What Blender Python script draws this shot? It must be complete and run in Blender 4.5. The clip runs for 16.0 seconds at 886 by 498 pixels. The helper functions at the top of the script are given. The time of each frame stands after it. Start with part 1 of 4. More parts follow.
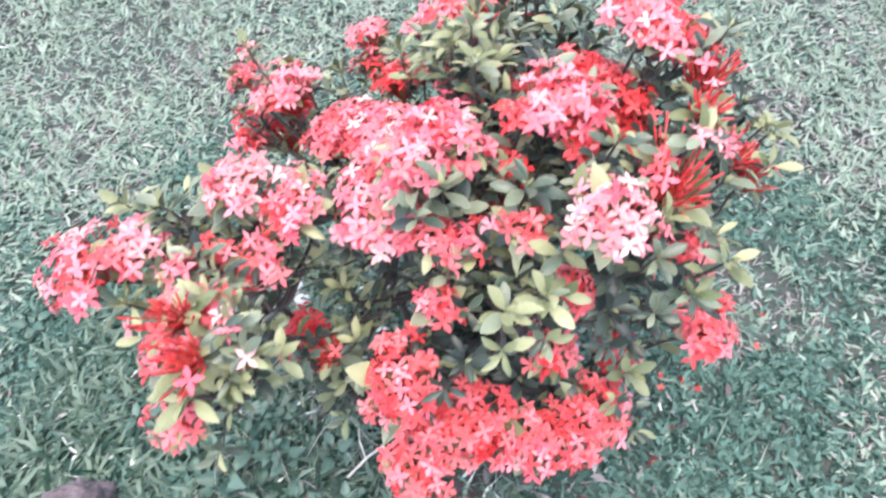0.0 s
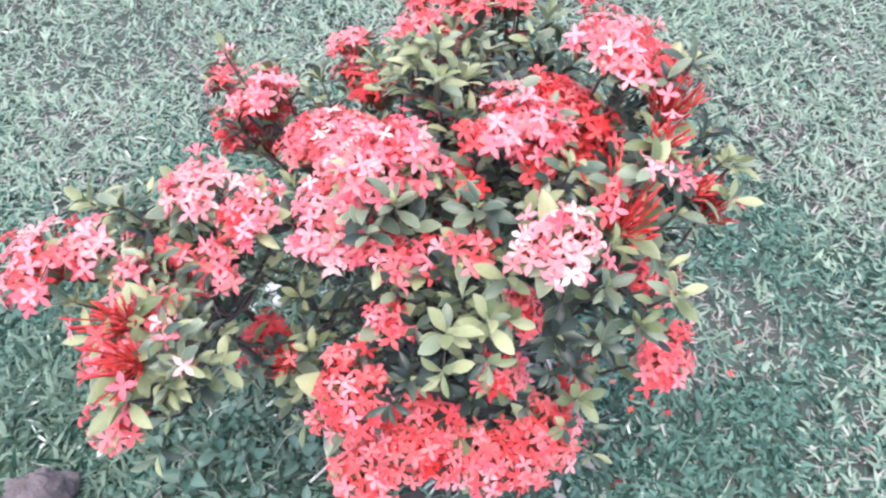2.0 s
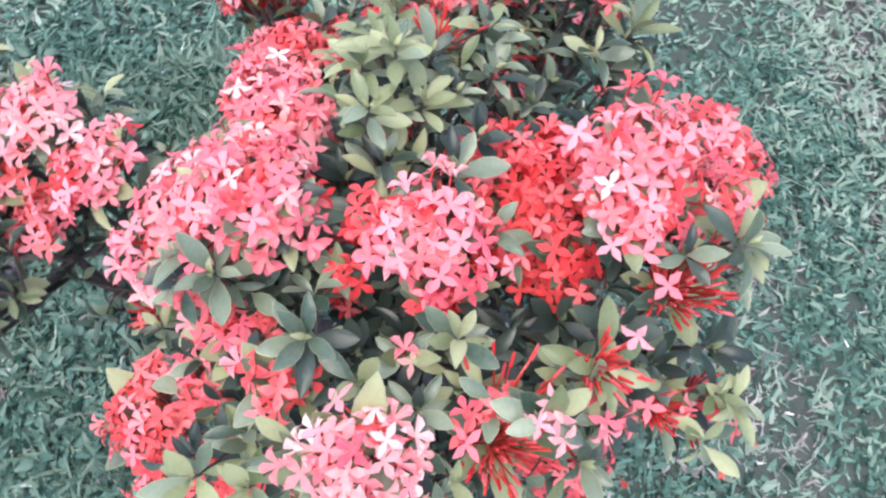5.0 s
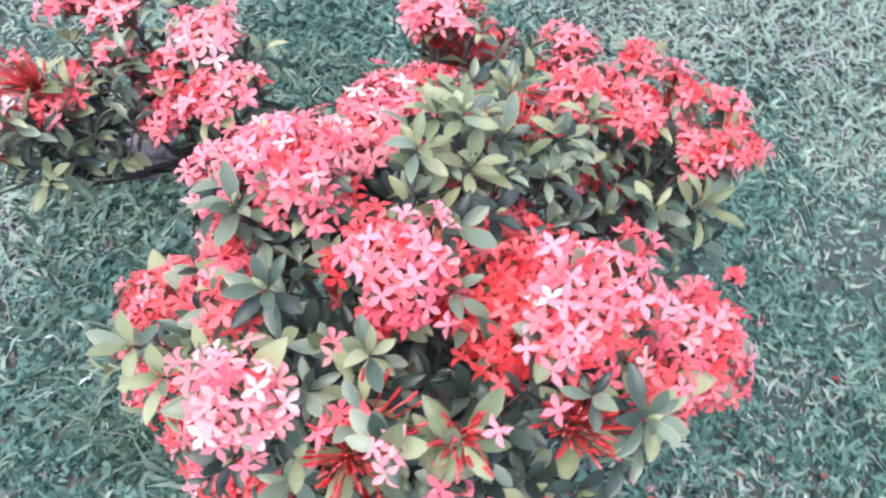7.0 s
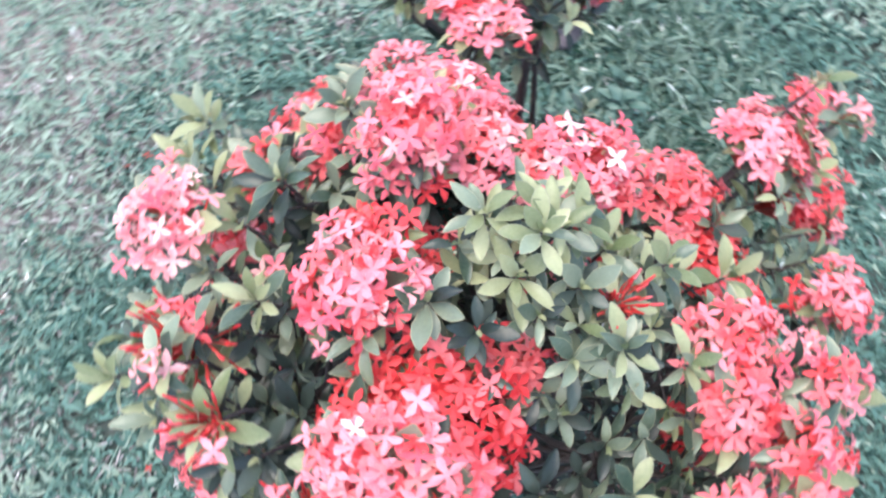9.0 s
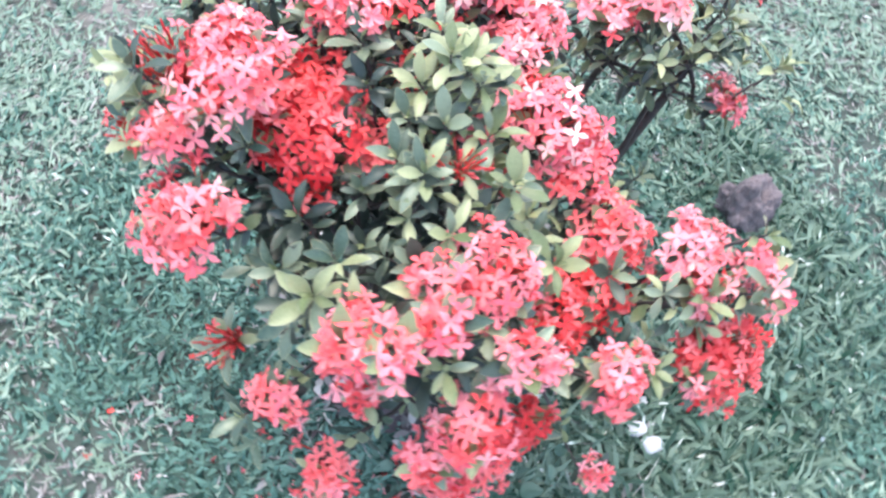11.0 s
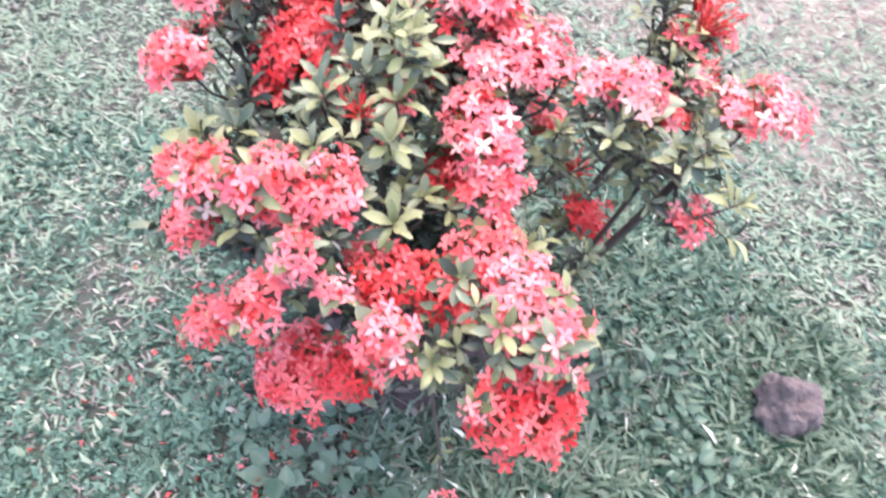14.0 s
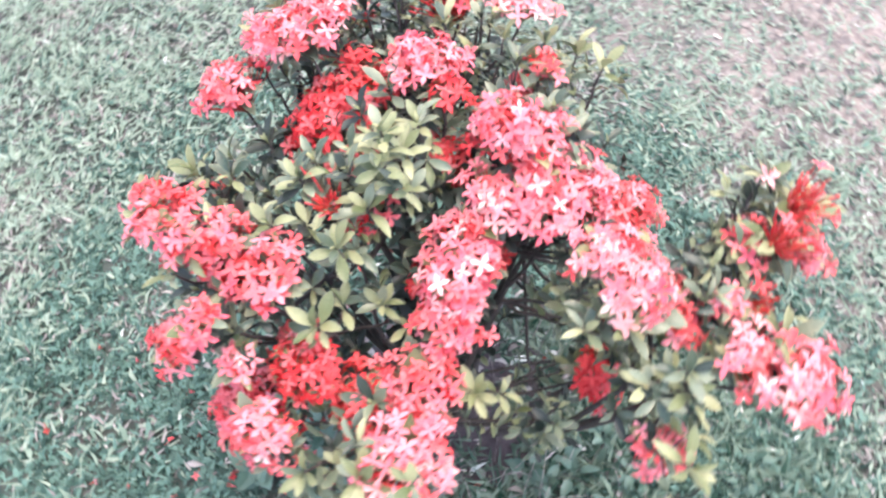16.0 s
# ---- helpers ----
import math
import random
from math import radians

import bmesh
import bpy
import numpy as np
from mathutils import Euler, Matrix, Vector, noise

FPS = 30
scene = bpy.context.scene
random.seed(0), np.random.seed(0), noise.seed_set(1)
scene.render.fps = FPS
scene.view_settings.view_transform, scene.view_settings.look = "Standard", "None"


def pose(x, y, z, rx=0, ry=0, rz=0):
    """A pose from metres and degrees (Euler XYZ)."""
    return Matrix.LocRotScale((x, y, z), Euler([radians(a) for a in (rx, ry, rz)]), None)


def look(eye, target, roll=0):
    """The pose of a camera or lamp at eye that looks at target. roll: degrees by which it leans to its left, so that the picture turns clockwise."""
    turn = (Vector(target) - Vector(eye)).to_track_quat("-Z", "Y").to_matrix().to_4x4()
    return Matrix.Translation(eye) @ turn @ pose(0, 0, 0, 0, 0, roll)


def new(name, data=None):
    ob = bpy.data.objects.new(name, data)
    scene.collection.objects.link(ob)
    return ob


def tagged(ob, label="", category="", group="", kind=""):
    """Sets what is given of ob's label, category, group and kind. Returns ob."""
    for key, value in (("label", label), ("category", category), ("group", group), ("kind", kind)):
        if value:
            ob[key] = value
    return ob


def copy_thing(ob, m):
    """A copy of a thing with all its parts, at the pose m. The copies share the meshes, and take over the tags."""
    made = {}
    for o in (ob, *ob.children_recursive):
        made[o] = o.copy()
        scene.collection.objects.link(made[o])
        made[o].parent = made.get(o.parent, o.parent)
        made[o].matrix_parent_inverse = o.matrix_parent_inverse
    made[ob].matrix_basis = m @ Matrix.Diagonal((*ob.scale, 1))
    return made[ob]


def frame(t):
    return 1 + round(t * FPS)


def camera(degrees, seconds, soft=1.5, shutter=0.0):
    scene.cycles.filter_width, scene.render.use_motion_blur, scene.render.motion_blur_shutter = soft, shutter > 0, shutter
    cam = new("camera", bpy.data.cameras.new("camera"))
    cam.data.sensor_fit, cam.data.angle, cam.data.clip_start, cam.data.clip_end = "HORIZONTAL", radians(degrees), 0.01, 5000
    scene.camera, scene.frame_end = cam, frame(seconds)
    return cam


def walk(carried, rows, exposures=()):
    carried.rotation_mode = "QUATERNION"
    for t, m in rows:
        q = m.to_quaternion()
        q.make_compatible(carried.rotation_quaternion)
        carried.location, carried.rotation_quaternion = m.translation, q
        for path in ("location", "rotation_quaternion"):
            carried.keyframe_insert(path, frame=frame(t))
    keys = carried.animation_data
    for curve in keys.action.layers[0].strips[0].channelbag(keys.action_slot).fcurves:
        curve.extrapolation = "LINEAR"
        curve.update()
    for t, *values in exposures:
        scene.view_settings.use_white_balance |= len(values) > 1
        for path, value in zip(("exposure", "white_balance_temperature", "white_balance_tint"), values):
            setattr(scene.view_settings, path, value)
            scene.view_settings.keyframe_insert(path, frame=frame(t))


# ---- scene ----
cam = camera(61.3, 16.0, soft=2.35, shutter=0.5)
PATH = [
    (0, (0.0194, -0.7041, 1.4617), (-0.0364, -0.0972, 0.6688), -2.37),
    (0.5, (0.0335, -0.6678, 1.4803), (0.0006, -0.0538, 0.6917), -0.81),
    (1, (0.0699, -0.6776, 1.4704), (0.0113, -0.0792, 0.6713), -0.81),
    (1.5, (0.0746, -0.6825, 1.4775), (-0.0126, -0.0793, 0.6848), -1.16),
    (2, (0.0872, -0.6832, 1.4741), (0.0177, -0.0764, 0.6823), -0.23),
    (2.5, (0.1217, -0.6785, 1.4694), (0.0669, -0.0880, 0.6642), 0.43),
    (3, (0.2368, -0.6307, 1.4873), (0.1439, -0.0681, 0.6658), -5.66),
    (3.5, (0.2944, -0.5773, 1.5062), (0.1399, -0.0268, 0.6858), -8.14),
    (4, (0.2927, -0.4160, 1.4520), (0.1301, 0.0502, 0.5824), -1.49),
    (4.5, (0.2365, -0.2636, 1.4337), (0.0745, 0.1012, 0.5168), 3.73),
    (5, (0.2154, -0.2096, 1.4093), (0.0461, 0.1014, 0.4741), 4.40),
    (5.2, (0.2139, -0.2022, 1.4007), (0.0364, 0.0999, 0.4641), 4.57),
    (7.3, (0.3778, -0.0896, 1.4688), (-0.0319, 0.1021, 0.5770), 2.94),
    (7.5, (0.3812, -0.0573, 1.4671), (-0.0355, 0.1099, 0.5735), 1.84),
    (7.7, (0.3550, -0.0179, 1.4506), (-0.0681, 0.1192, 0.5549), 3.76),
    (7.9, (0.3284, 0.0235, 1.4341), (-0.0900, 0.1288, 0.5319), 6.22),
    (8, (0.3147, 0.0394, 1.4258), (-0.1009, 0.1190, 0.5198), 7.28),
    (8.2, (0.2811, 0.0660, 1.4407), (-0.1062, 0.0736, 0.5188), 5.45),
    (10.3, (0.1268, 0.4899, 1.4588), (0.0785, 0.0373, 0.5684), -9.72),
    (10.5, (0.1150, 0.5624, 1.4503), (0.0397, 0.0898, 0.5723), -2.50),
    (11, (0.0428, 0.6362, 1.4452), (-0.0057, 0.1379, 0.5795), 3.74),
    (11.5, (-0.0932, 0.6498, 1.4306), (-0.0148, 0.1480, 0.5691), 2.03),
    (12, (-0.1930, 0.7039, 1.4060), (-0.0163, 0.2051, 0.5575), 2.64),
    (12.5, (-0.2562, 0.6840, 1.3950), (-0.0874, 0.1942, 0.5396), 2.53),
    (13, (-0.3271, 0.7151, 1.4014), (-0.0905, 0.2304, 0.5593), 0.64),
    (13.5, (-0.4564, 0.7508, 1.4416), (-0.2037, 0.2105, 0.6390), 6.47),
    (14, (-0.4906, 0.7149, 1.4615), (-0.1705, 0.2014, 0.6653), 2.78),
    (14.5, (-0.5550, 0.6088, 1.5126), (-0.1415, 0.1638, 0.7182), -3.63),
    (15, (-0.6314, 0.5408, 1.5368), (-0.1428, 0.1615, 0.7510), -4.25),
    (15.5, (-0.6420, 0.4574, 1.5378), (-0.1318, 0.1324, 0.7415), -6.40),
    (16, (-0.5996, 0.2838, 1.5348), (-0.0812, 0.0492, 0.7124), -2.72),
]
walk(cam, [(t, look(eye, target, roll)) for t, eye, target, roll in PATH],
     exposures=((0.0, 2.10, 6900, 12.5), (0.5, 2.09, 6900, 12.5), (1.2, 2.02, 6790, 8.8), (3.5, 1.96, 6800, 10.0), (4.5, 1.86, 6690, 8), (5.0, 1.75, 6580, 8), (8.0, 1.88, 6450, 10.5), (10.5, 2.14, 6490, 4.5), (11.2, 2.22, 6560, 4.5), (13.0, 2.34, 7060, 13.0), (14.0, 2.35, 7320, 18.0), (16.0, 2.26, 7230, 15.0)))

# ---- light: a bright, hazy sky with a veiled sun ----
world = bpy.data.worlds.new("sky")
scene.world = world
world.use_nodes = True
wn = world.node_tree
sky = wn.nodes.new("ShaderNodeTexSky")
sky.sky_type, sky.sun_disc = "NISHITA", False
sky.sun_elevation, sky.sun_rotation = radians(79), radians(190)
sky.air_density, sky.dust_density, sky.ozone_density = 1.0, 3.0, 1.0
wn.nodes["Background"].inputs["Strength"].default_value = 0.15
wn.links.new(sky.outputs[0], wn.nodes["Background"].inputs["Color"])
sun_data = bpy.data.lights.new("sun", "SUN")
sun_data.energy, sun_data.angle, sun_data.color = 0.55, radians(60), (1.0, 0.96, 0.90)
sun = new("sun", sun_data)
sun_dir = Vector((math.sin(radians(190)) * math.cos(radians(79)), math.cos(radians(190)) * math.cos(radians(79)), math.sin(radians(79))))
sun.matrix_world = look(sun_dir * 20, (0, 0, 0))


# ---- materials ----
def material(name, colours, rough=0.5, scale=20.0, bump=0.0, bump_scale=60.0, spread=0.5, spec=0.5, through_light=0.0):
    """A surface whose colour runs over a ramp by a random per piece and by noise at two sizes."""
    m = bpy.data.materials.new(name)
    m.use_nodes = True
    nt = m.node_tree
    n, l = nt.nodes, nt.links
    b = n["Principled BSDF"]
    b.inputs["Roughness"].default_value = rough
    b.inputs["Specular IOR Level"].default_value = spec
    geo, info = n.new("ShaderNodeNewGeometry"), n.new("ShaderNodeObjectInfo")
    add = n.new("ShaderNodeMath"); add.operation = "ADD"
    l.new(geo.outputs["Random Per Island"], add.inputs[0]); l.new(info.outputs["Random"], add.inputs[1])
    fr = n.new("ShaderNodeMath"); fr.operation = "FRACT"; l.new(add.outputs[0], fr.inputs[0])
    n1 = n.new("ShaderNodeTexNoise"); n1.inputs["Scale"].default_value = scale; n1.inputs["Detail"].default_value = 4
    n2 = n.new("ShaderNodeTexNoise"); n2.inputs["Scale"].default_value = scale * 7; n2.inputs["Detail"].default_value = 3
    l.new(geo.outputs["Position"], n1.inputs["Vector"]); l.new(geo.outputs["Position"], n2.inputs["Vector"])
    mix1 = n.new("ShaderNodeMath"); mix1.operation = "MULTIPLY_ADD"; mix1.inputs[1].default_value = 0.6
    l.new(n2.outputs[0], mix1.inputs[0])
    s1 = n.new("ShaderNodeMath"); s1.operation = "MULTIPLY"; s1.inputs[1].default_value = 0.4
    l.new(n1.outputs[0], s1.inputs[0]); l.new(s1.outputs[0], mix1.inputs[2])
    mx = n.new("ShaderNodeMix"); mx.data_type = "FLOAT"
    mx.inputs["Factor"].default_value = spread
    l.new(mix1.outputs[0], mx.inputs["A"]); l.new(fr.outputs[0], mx.inputs["B"])
    ramp = n.new("ShaderNodeValToRGB")
    el = ramp.color_ramp.elements
    for i, c in enumerate(colours):
        p = i / (len(colours) - 1)
        e = el[0] if i == 0 else el[1] if i == len(colours) - 1 else el.new(p)
        e.position = 0.15 + 0.7 * p
        e.color = (*c, 1)
    l.new(mx.outputs["Result"], ramp.inputs[0])
    l.new(ramp.outputs[0], b.inputs["Base Color"])
    if bump:
        nb = n.new("ShaderNodeTexNoise"); nb.inputs["Scale"].default_value = bump_scale; nb.inputs["Detail"].default_value = 5
        l.new(geo.outputs["Position"], nb.inputs["Vector"])
        bp = n.new("ShaderNodeBump"); bp.inputs["Strength"].default_value = bump; bp.inputs["Distance"].default_value = 0.004
        l.new(nb.outputs[0], bp.inputs["Height"]); l.new(bp.outputs[0], b.inputs["Normal"])
    if through_light:
        tr = n.new("ShaderNodeBsdfTranslucent"); l.new(ramp.outputs[0], tr.inputs[0])
        ms = n.new("ShaderNodeMixShader"); ms.inputs[0].default_value = through_light
        l.new(b.outputs[0], ms.inputs[1]); l.new(tr.outputs[0], ms.inputs[2])
        l.new(ms.outputs[0], n["Material Output"].inputs["Surface"])
    return m


PETAL_PALE = material("petal_pale", [(0.86, 0.26, 0.29), (0.89, 0.40, 0.42), (0.91, 0.56, 0.55)], 0.55, 60, spread=0.8, spec=0.3, through_light=0.3)
PETAL_PINK = material("petal_pink", [(0.82, 0.120, 0.175), (0.87, 0.20, 0.26), (0.91, 0.37, 0.42)], 0.55, 60, spread=0.7, spec=0.3, through_light=0.3)
PETAL_RED = material("petal_red", [(0.77, 0.064, 0.078), (0.85, 0.138, 0.158), (0.90, 0.26, 0.285)], 0.55, 60, spread=0.65, spec=0.3, through_light=0.3)
# deep red of some petals, and the tone that imitates shade between flowers
PETAL_DEEP_SHADE = material("petal_deep_shade", [(0.68, 0.026, 0.036), (0.79, 0.054, 0.066), (0.86, 0.115, 0.130)], 0.55, 60, spread=0.65, spec=0.3, through_light=0.3)
BUD_RED = material("bud_red", [(0.22, 0.010, 0.012), (0.46, 0.026, 0.024), (0.70, 0.070, 0.056)], 0.45, 60, spread=0.7)
LEAF_GREEN = material("leaf_green", [(0.027, 0.058, 0.043), (0.088, 0.144, 0.098), (0.240, 0.285, 0.200)], 0.29, 45, 0.15, 250, spread=0.6, spec=0.52, through_light=0.12)
LEAF_YOUNG = material("leaf_young", [(0.100, 0.140, 0.062), (0.222, 0.265, 0.130), (0.41, 0.43, 0.250)], 0.35, 45, 0.12, 250, spread=0.6, spec=0.45, through_light=0.2)
# darker old leaves, and the tone put in for shade inside the crown
LEAF_DARK_SHADE = material("leaf_dark_shade", [(0.012, 0.020, 0.019), (0.027, 0.043, 0.037), (0.062, 0.085, 0.068)], 0.32, 45, 0.15, 250, spread=0.6, spec=0.42, through_light=0.08)
LEAF_RIM = material("leaf_rim", [(0.12, 0.138, 0.085), (0.235, 0.25, 0.155), (0.42, 0.42, 0.28)], 0.45, 45, spread=0.5, through_light=0.2)
BARK = material("bark", [(0.022, 0.017, 0.019), (0.055, 0.042, 0.042), (0.11, 0.09, 0.088)], 0.85, 60, 0.6, 180, spread=0.2)
GRASS = material("grass_blade", [(0.005, 0.026, 0.018), (0.014, 0.068, 0.050), (0.034, 0.122, 0.094), (0.064, 0.174, 0.138), (0.130, 0.245, 0.205)], 0.5, 1.6, spread=0.66, spec=0.25, through_light=0.2)
# worn blades, with the glare over the far lawn put into their paleness
GRASS_WORN_GLARE = material("worn_glare_grass_blade", [(0.122, 0.205, 0.156), (0.212, 0.325, 0.254), (0.285, 0.395, 0.317), (0.340, 0.440, 0.362), (0.395, 0.48, 0.402)], 0.7, 1.8, spread=0.45, spec=0.12, through_light=0.3)
GRASS_LONG = material("long_grass_blade", [(0.008, 0.042, 0.027), (0.022, 0.086, 0.056), (0.048, 0.135, 0.094), (0.095, 0.195, 0.144), (0.20, 0.28, 0.225)], 0.55, 4, spread=0.7, spec=0.2, through_light=0.2)
STRAW = material("dry_grass", [(0.060, 0.048, 0.052), (0.12, 0.103, 0.110), (0.20, 0.178, 0.185), (0.29, 0.268, 0.268), (0.36, 0.342, 0.332)], 0.8, 3, spread=0.7, spec=0.2)
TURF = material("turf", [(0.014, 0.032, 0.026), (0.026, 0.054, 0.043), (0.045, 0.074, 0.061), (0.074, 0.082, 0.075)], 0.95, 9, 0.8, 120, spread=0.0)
SOIL = material("soil", [(0.016, 0.012, 0.015), (0.042, 0.032, 0.039), (0.10, 0.080, 0.092)], 0.95, 45, 1.0, 70, spread=0.0)
STONE = material("stone", [(0.034, 0.026, 0.030), (0.085, 0.066, 0.076), (0.20, 0.165, 0.185)], 0.9, 28, 0.9, 110, spread=0.0)
PEBBLE = material("pebble", [(0.36, 0.36, 0.38), (0.46, 0.46, 0.48), (0.55, 0.55, 0.58)], 0.7, 30, 0.2, 110, spread=0.0)


def worn_ground(m, worn, lawn):
    """Dark turf round the bush, a bare pinkish patch on the south side, and closed green lawn farther off."""
    n, l = m.node_tree.nodes, m.node_tree.links
    b = n["Principled BSDF"]
    turf = b.inputs["Base Color"].links[0].from_socket
    geo, sep = n.new("ShaderNodeNewGeometry"), n.new("ShaderNodeSeparateXYZ")
    l.new(geo.outputs["Position"], sep.inputs[0])

    def noise_at(scale, detail):
        t = n.new("ShaderNodeTexNoise"); t.inputs["Scale"].default_value = scale; t.inputs["Detail"].default_value = detail
        l.new(geo.outputs["Position"], t.inputs["Vector"])
        return t.outputs[0]

    def ramp_of(value, dark, light):
        r = n.new("ShaderNodeValToRGB")
        r.color_ramp.elements[0].position, r.color_ramp.elements[1].position = 0.35, 0.68
        r.color_ramp.elements[0].color, r.color_ramp.elements[1].color = (*dark, 1), (*light, 1)
        l.new(value, r.inputs[0])
        return r.outputs[0]

    def far_from(x, y, stretch, near, far, wobble):
        """0 near the point (x, y), 1 far from it, with an uneven edge."""
        off = n.new("ShaderNodeVectorMath"); off.operation = "SUBTRACT"; off.inputs[1].default_value = (x, y, 0)
        l.new(geo.outputs["Position"], off.inputs[0])
        sc = n.new("ShaderNodeVectorMath"); sc.operation = "MULTIPLY"; sc.inputs[1].default_value = (stretch, 1, 0)
        l.new(off.outputs[0], sc.inputs[0])
        ln = n.new("ShaderNodeVectorMath"); ln.operation = "LENGTH"
        l.new(sc.outputs[0], ln.inputs[0])
        wob = n.new("ShaderNodeMath"); wob.operation = "MULTIPLY_ADD"; wob.inputs[1].default_value = wobble
        l.new(noise_at(1.7, 6), wob.inputs[0]); l.new(ln.outputs["Value"], wob.inputs[2])
        fade = n.new("ShaderNodeMapRange"); fade.interpolation_type = "SMOOTHSTEP"
        fade.inputs["From Min"].default_value, fade.inputs["From Max"].default_value = near, far
        l.new(wob.outputs[0], fade.inputs["Value"])
        return fade.outputs[0]

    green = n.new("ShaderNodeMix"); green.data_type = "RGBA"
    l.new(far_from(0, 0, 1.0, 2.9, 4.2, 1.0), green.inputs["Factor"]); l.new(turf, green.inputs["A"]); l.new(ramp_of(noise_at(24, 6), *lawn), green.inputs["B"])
    bare = n.new("ShaderNodeMix"); bare.data_type = "RGBA"
    l.new(far_from(0.3, -2.9, 0.62, 2.3, 3.35, 2.0), bare.inputs["Factor"]); l.new(ramp_of(noise_at(38, 5), *worn), bare.inputs["A"]); l.new(green.outputs["Result"], bare.inputs["B"])
    l.new(bare.outputs["Result"], b.inputs["Base Color"])


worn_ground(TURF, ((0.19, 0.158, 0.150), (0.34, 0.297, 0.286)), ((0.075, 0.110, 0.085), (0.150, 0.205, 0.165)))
WEED = material("weed_leaf", [(0.026, 0.078, 0.056), (0.062, 0.138, 0.104), (0.13, 0.215, 0.172)], 0.42, 40, 0.15, 200, spread=0.6, through_light=0.2)
TWIG_DRY = material("dry_twig", [(0.36, 0.33, 0.31), (0.52, 0.48, 0.46), (0.66, 0.62, 0.60)], 0.8, 60, 0.4, 200, spread=0.3)


# ---- mesh helpers ----
class Build:
    """Gathers vertices and faces of one mesh, with material slots."""

    def __init__(self, *mats):
        self.mats, self.v, self.f, self.m = mats, [], [], []

    def add(self, verts, faces, slot=0):
        k = len(self.v)
        self.v += [tuple(p) for p in verts]
        self.f += [tuple(k + i for i in f) for f in faces]
        self.m += [slot] * len(faces)

    def tube(self, points, r0, r1, slot=0, sides=5, cap=True):
        k = len(points)
        verts, faces = [], []
        for i, p in enumerate(points):
            p = Vector(p)
            a = Vector(points[max(i - 1, 0)]); b = Vector(points[min(i + 1, k - 1)])
            d = (b - a).normalized()
            u = d.orthogonal().normalized() if i == 0 else (u - d * u.dot(d)).normalized()
            w = d.cross(u)
            r = r0 + (r1 - r0) * i / (k - 1)
            for s in range(sides):
                an = 2 * math.pi * s / sides
                verts.append(p + (u * math.cos(an) + w * math.sin(an)) * r)
        for i in range(k - 1):
            for s in range(sides):
                t = (s + 1) % sides
                faces.append((i * sides + s, i * sides + t, (i + 1) * sides + t, (i + 1) * sides + s))
        if cap:
            verts.append(Vector(points[-1]) + d * r1)
            e = len(verts) - 1
            faces += [((k - 1) * sides + s, (k - 1) * sides + (s + 1) % sides, e) for s in range(sides)]
        self.add(verts, faces, slot)

    def mesh(self, name, smooth=True):
        me = bpy.data.meshes.new(name)
        me.from_pydata(self.v, [], self.f)
        for m in self.mats:
            me.materials.append(m)
        me.polygons.foreach_set("material_index", self.m)
        if smooth:
            me.polygons.foreach_set("use_smooth", [True] * len(self.f))
        me.update()
        return me


def part(name, build, parent, label="", kind=""):
    ob = new(name, build.mesh(name) if isinstance(build, Build) else build)
    ob.parent = parent
    return tagged(ob, label=label, kind=kind)


def basis(axis, spin=0.0):
    """A turn whose z is the axis."""
    z = Vector(axis).normalized()
    x = z.orthogonal().normalized()
    m = Matrix((x, z.cross(x), z)).transposed()
    return (m @ Matrix.Rotation(spin, 3, "Z")).to_4x4()


rnd = random.Random(11)


def leaf_shape(length, width, fold=0.18, droop=0.25):
    """An obovate leaf along +x from the origin, folded at its midrib, with a short stalk: its blade's faces, then those of its pale rim."""
    verts, faces, rim = [], [], []
    rows = ((0.0, 0.07), (0.12, 0.17), (0.32, 0.66), (0.54, 0.98), (0.74, 0.92), (0.90, 0.52), (1.0, 0.05))
    for s, w in rows:
        x = s * length
        z = droop * length * (0.55 * s - 0.75 * s * s)
        hw = w * width / 2
        inner = max(hw - 0.014 * length, hw * 0.6)
        verts += [(x, -hw, z + fold * hw), (x * 0.985, -inner, z + fold * inner), (x * 0.985, 0, z), (x * 0.985, inner, z + fold * inner), (x, hw, z + fold * hw)]
    for i in range(len(rows) - 1):
        a = 5 * i
        faces += [(a + 1, a + 6, a + 7, a + 2), (a + 2, a + 7, a + 8, a + 3)]
        rim += [(a, a + 5, a + 6, a + 1), (a + 3, a + 8, a + 9, a + 4)]
    return [Vector(v) for v in verts], faces, rim


LEAVES = [leaf_shape(1.0, w, f, d) for w, f, d in ((0.34, 0.40, 0.50), (0.38, 0.26, 0.20), (0.30, 0.45, 0.80), (0.39, 0.20, 0.35))]


def flower_shape(r, cup=0.12, wide=0.62, petals=4, turn=0.0):
    """A star of pointed petals round one throat, facing +z; its tube is made apart."""
    verts, faces = [Vector((0, 0, -0.02 * r))], []
    for p in range(petals):
        a = turn + 2 * math.pi * p / petals
        c, s = math.cos(a), math.sin(a)
        k = len(verts)
        for x, y, z in ((0.10, 0.10, 0.0), (0.10, -0.10, 0.0), (0.50, wide * 0.44, cup), (0.50, 0, cup * 0.50), (0.50, -wide * 0.44, cup),
                        (0.80, wide * 0.26, cup * 0.9), (0.80, -wide * 0.26, cup * 0.9), (1.06, 0, cup * 0.30)):
            verts.append(Vector((x * c - y * s, x * s + y * c, z)) * r)
        faces += [(0, k + 1, k + 0), (k, k + 1, k + 3), (k, k + 3, k + 2), (k + 1, k + 4, k + 3),
                  (k + 2, k + 3, k + 5), (k + 3, k + 4, k + 6), (k + 3, k + 6, k + 5), (k + 5, k + 6, k + 7)]
    return verts, faces


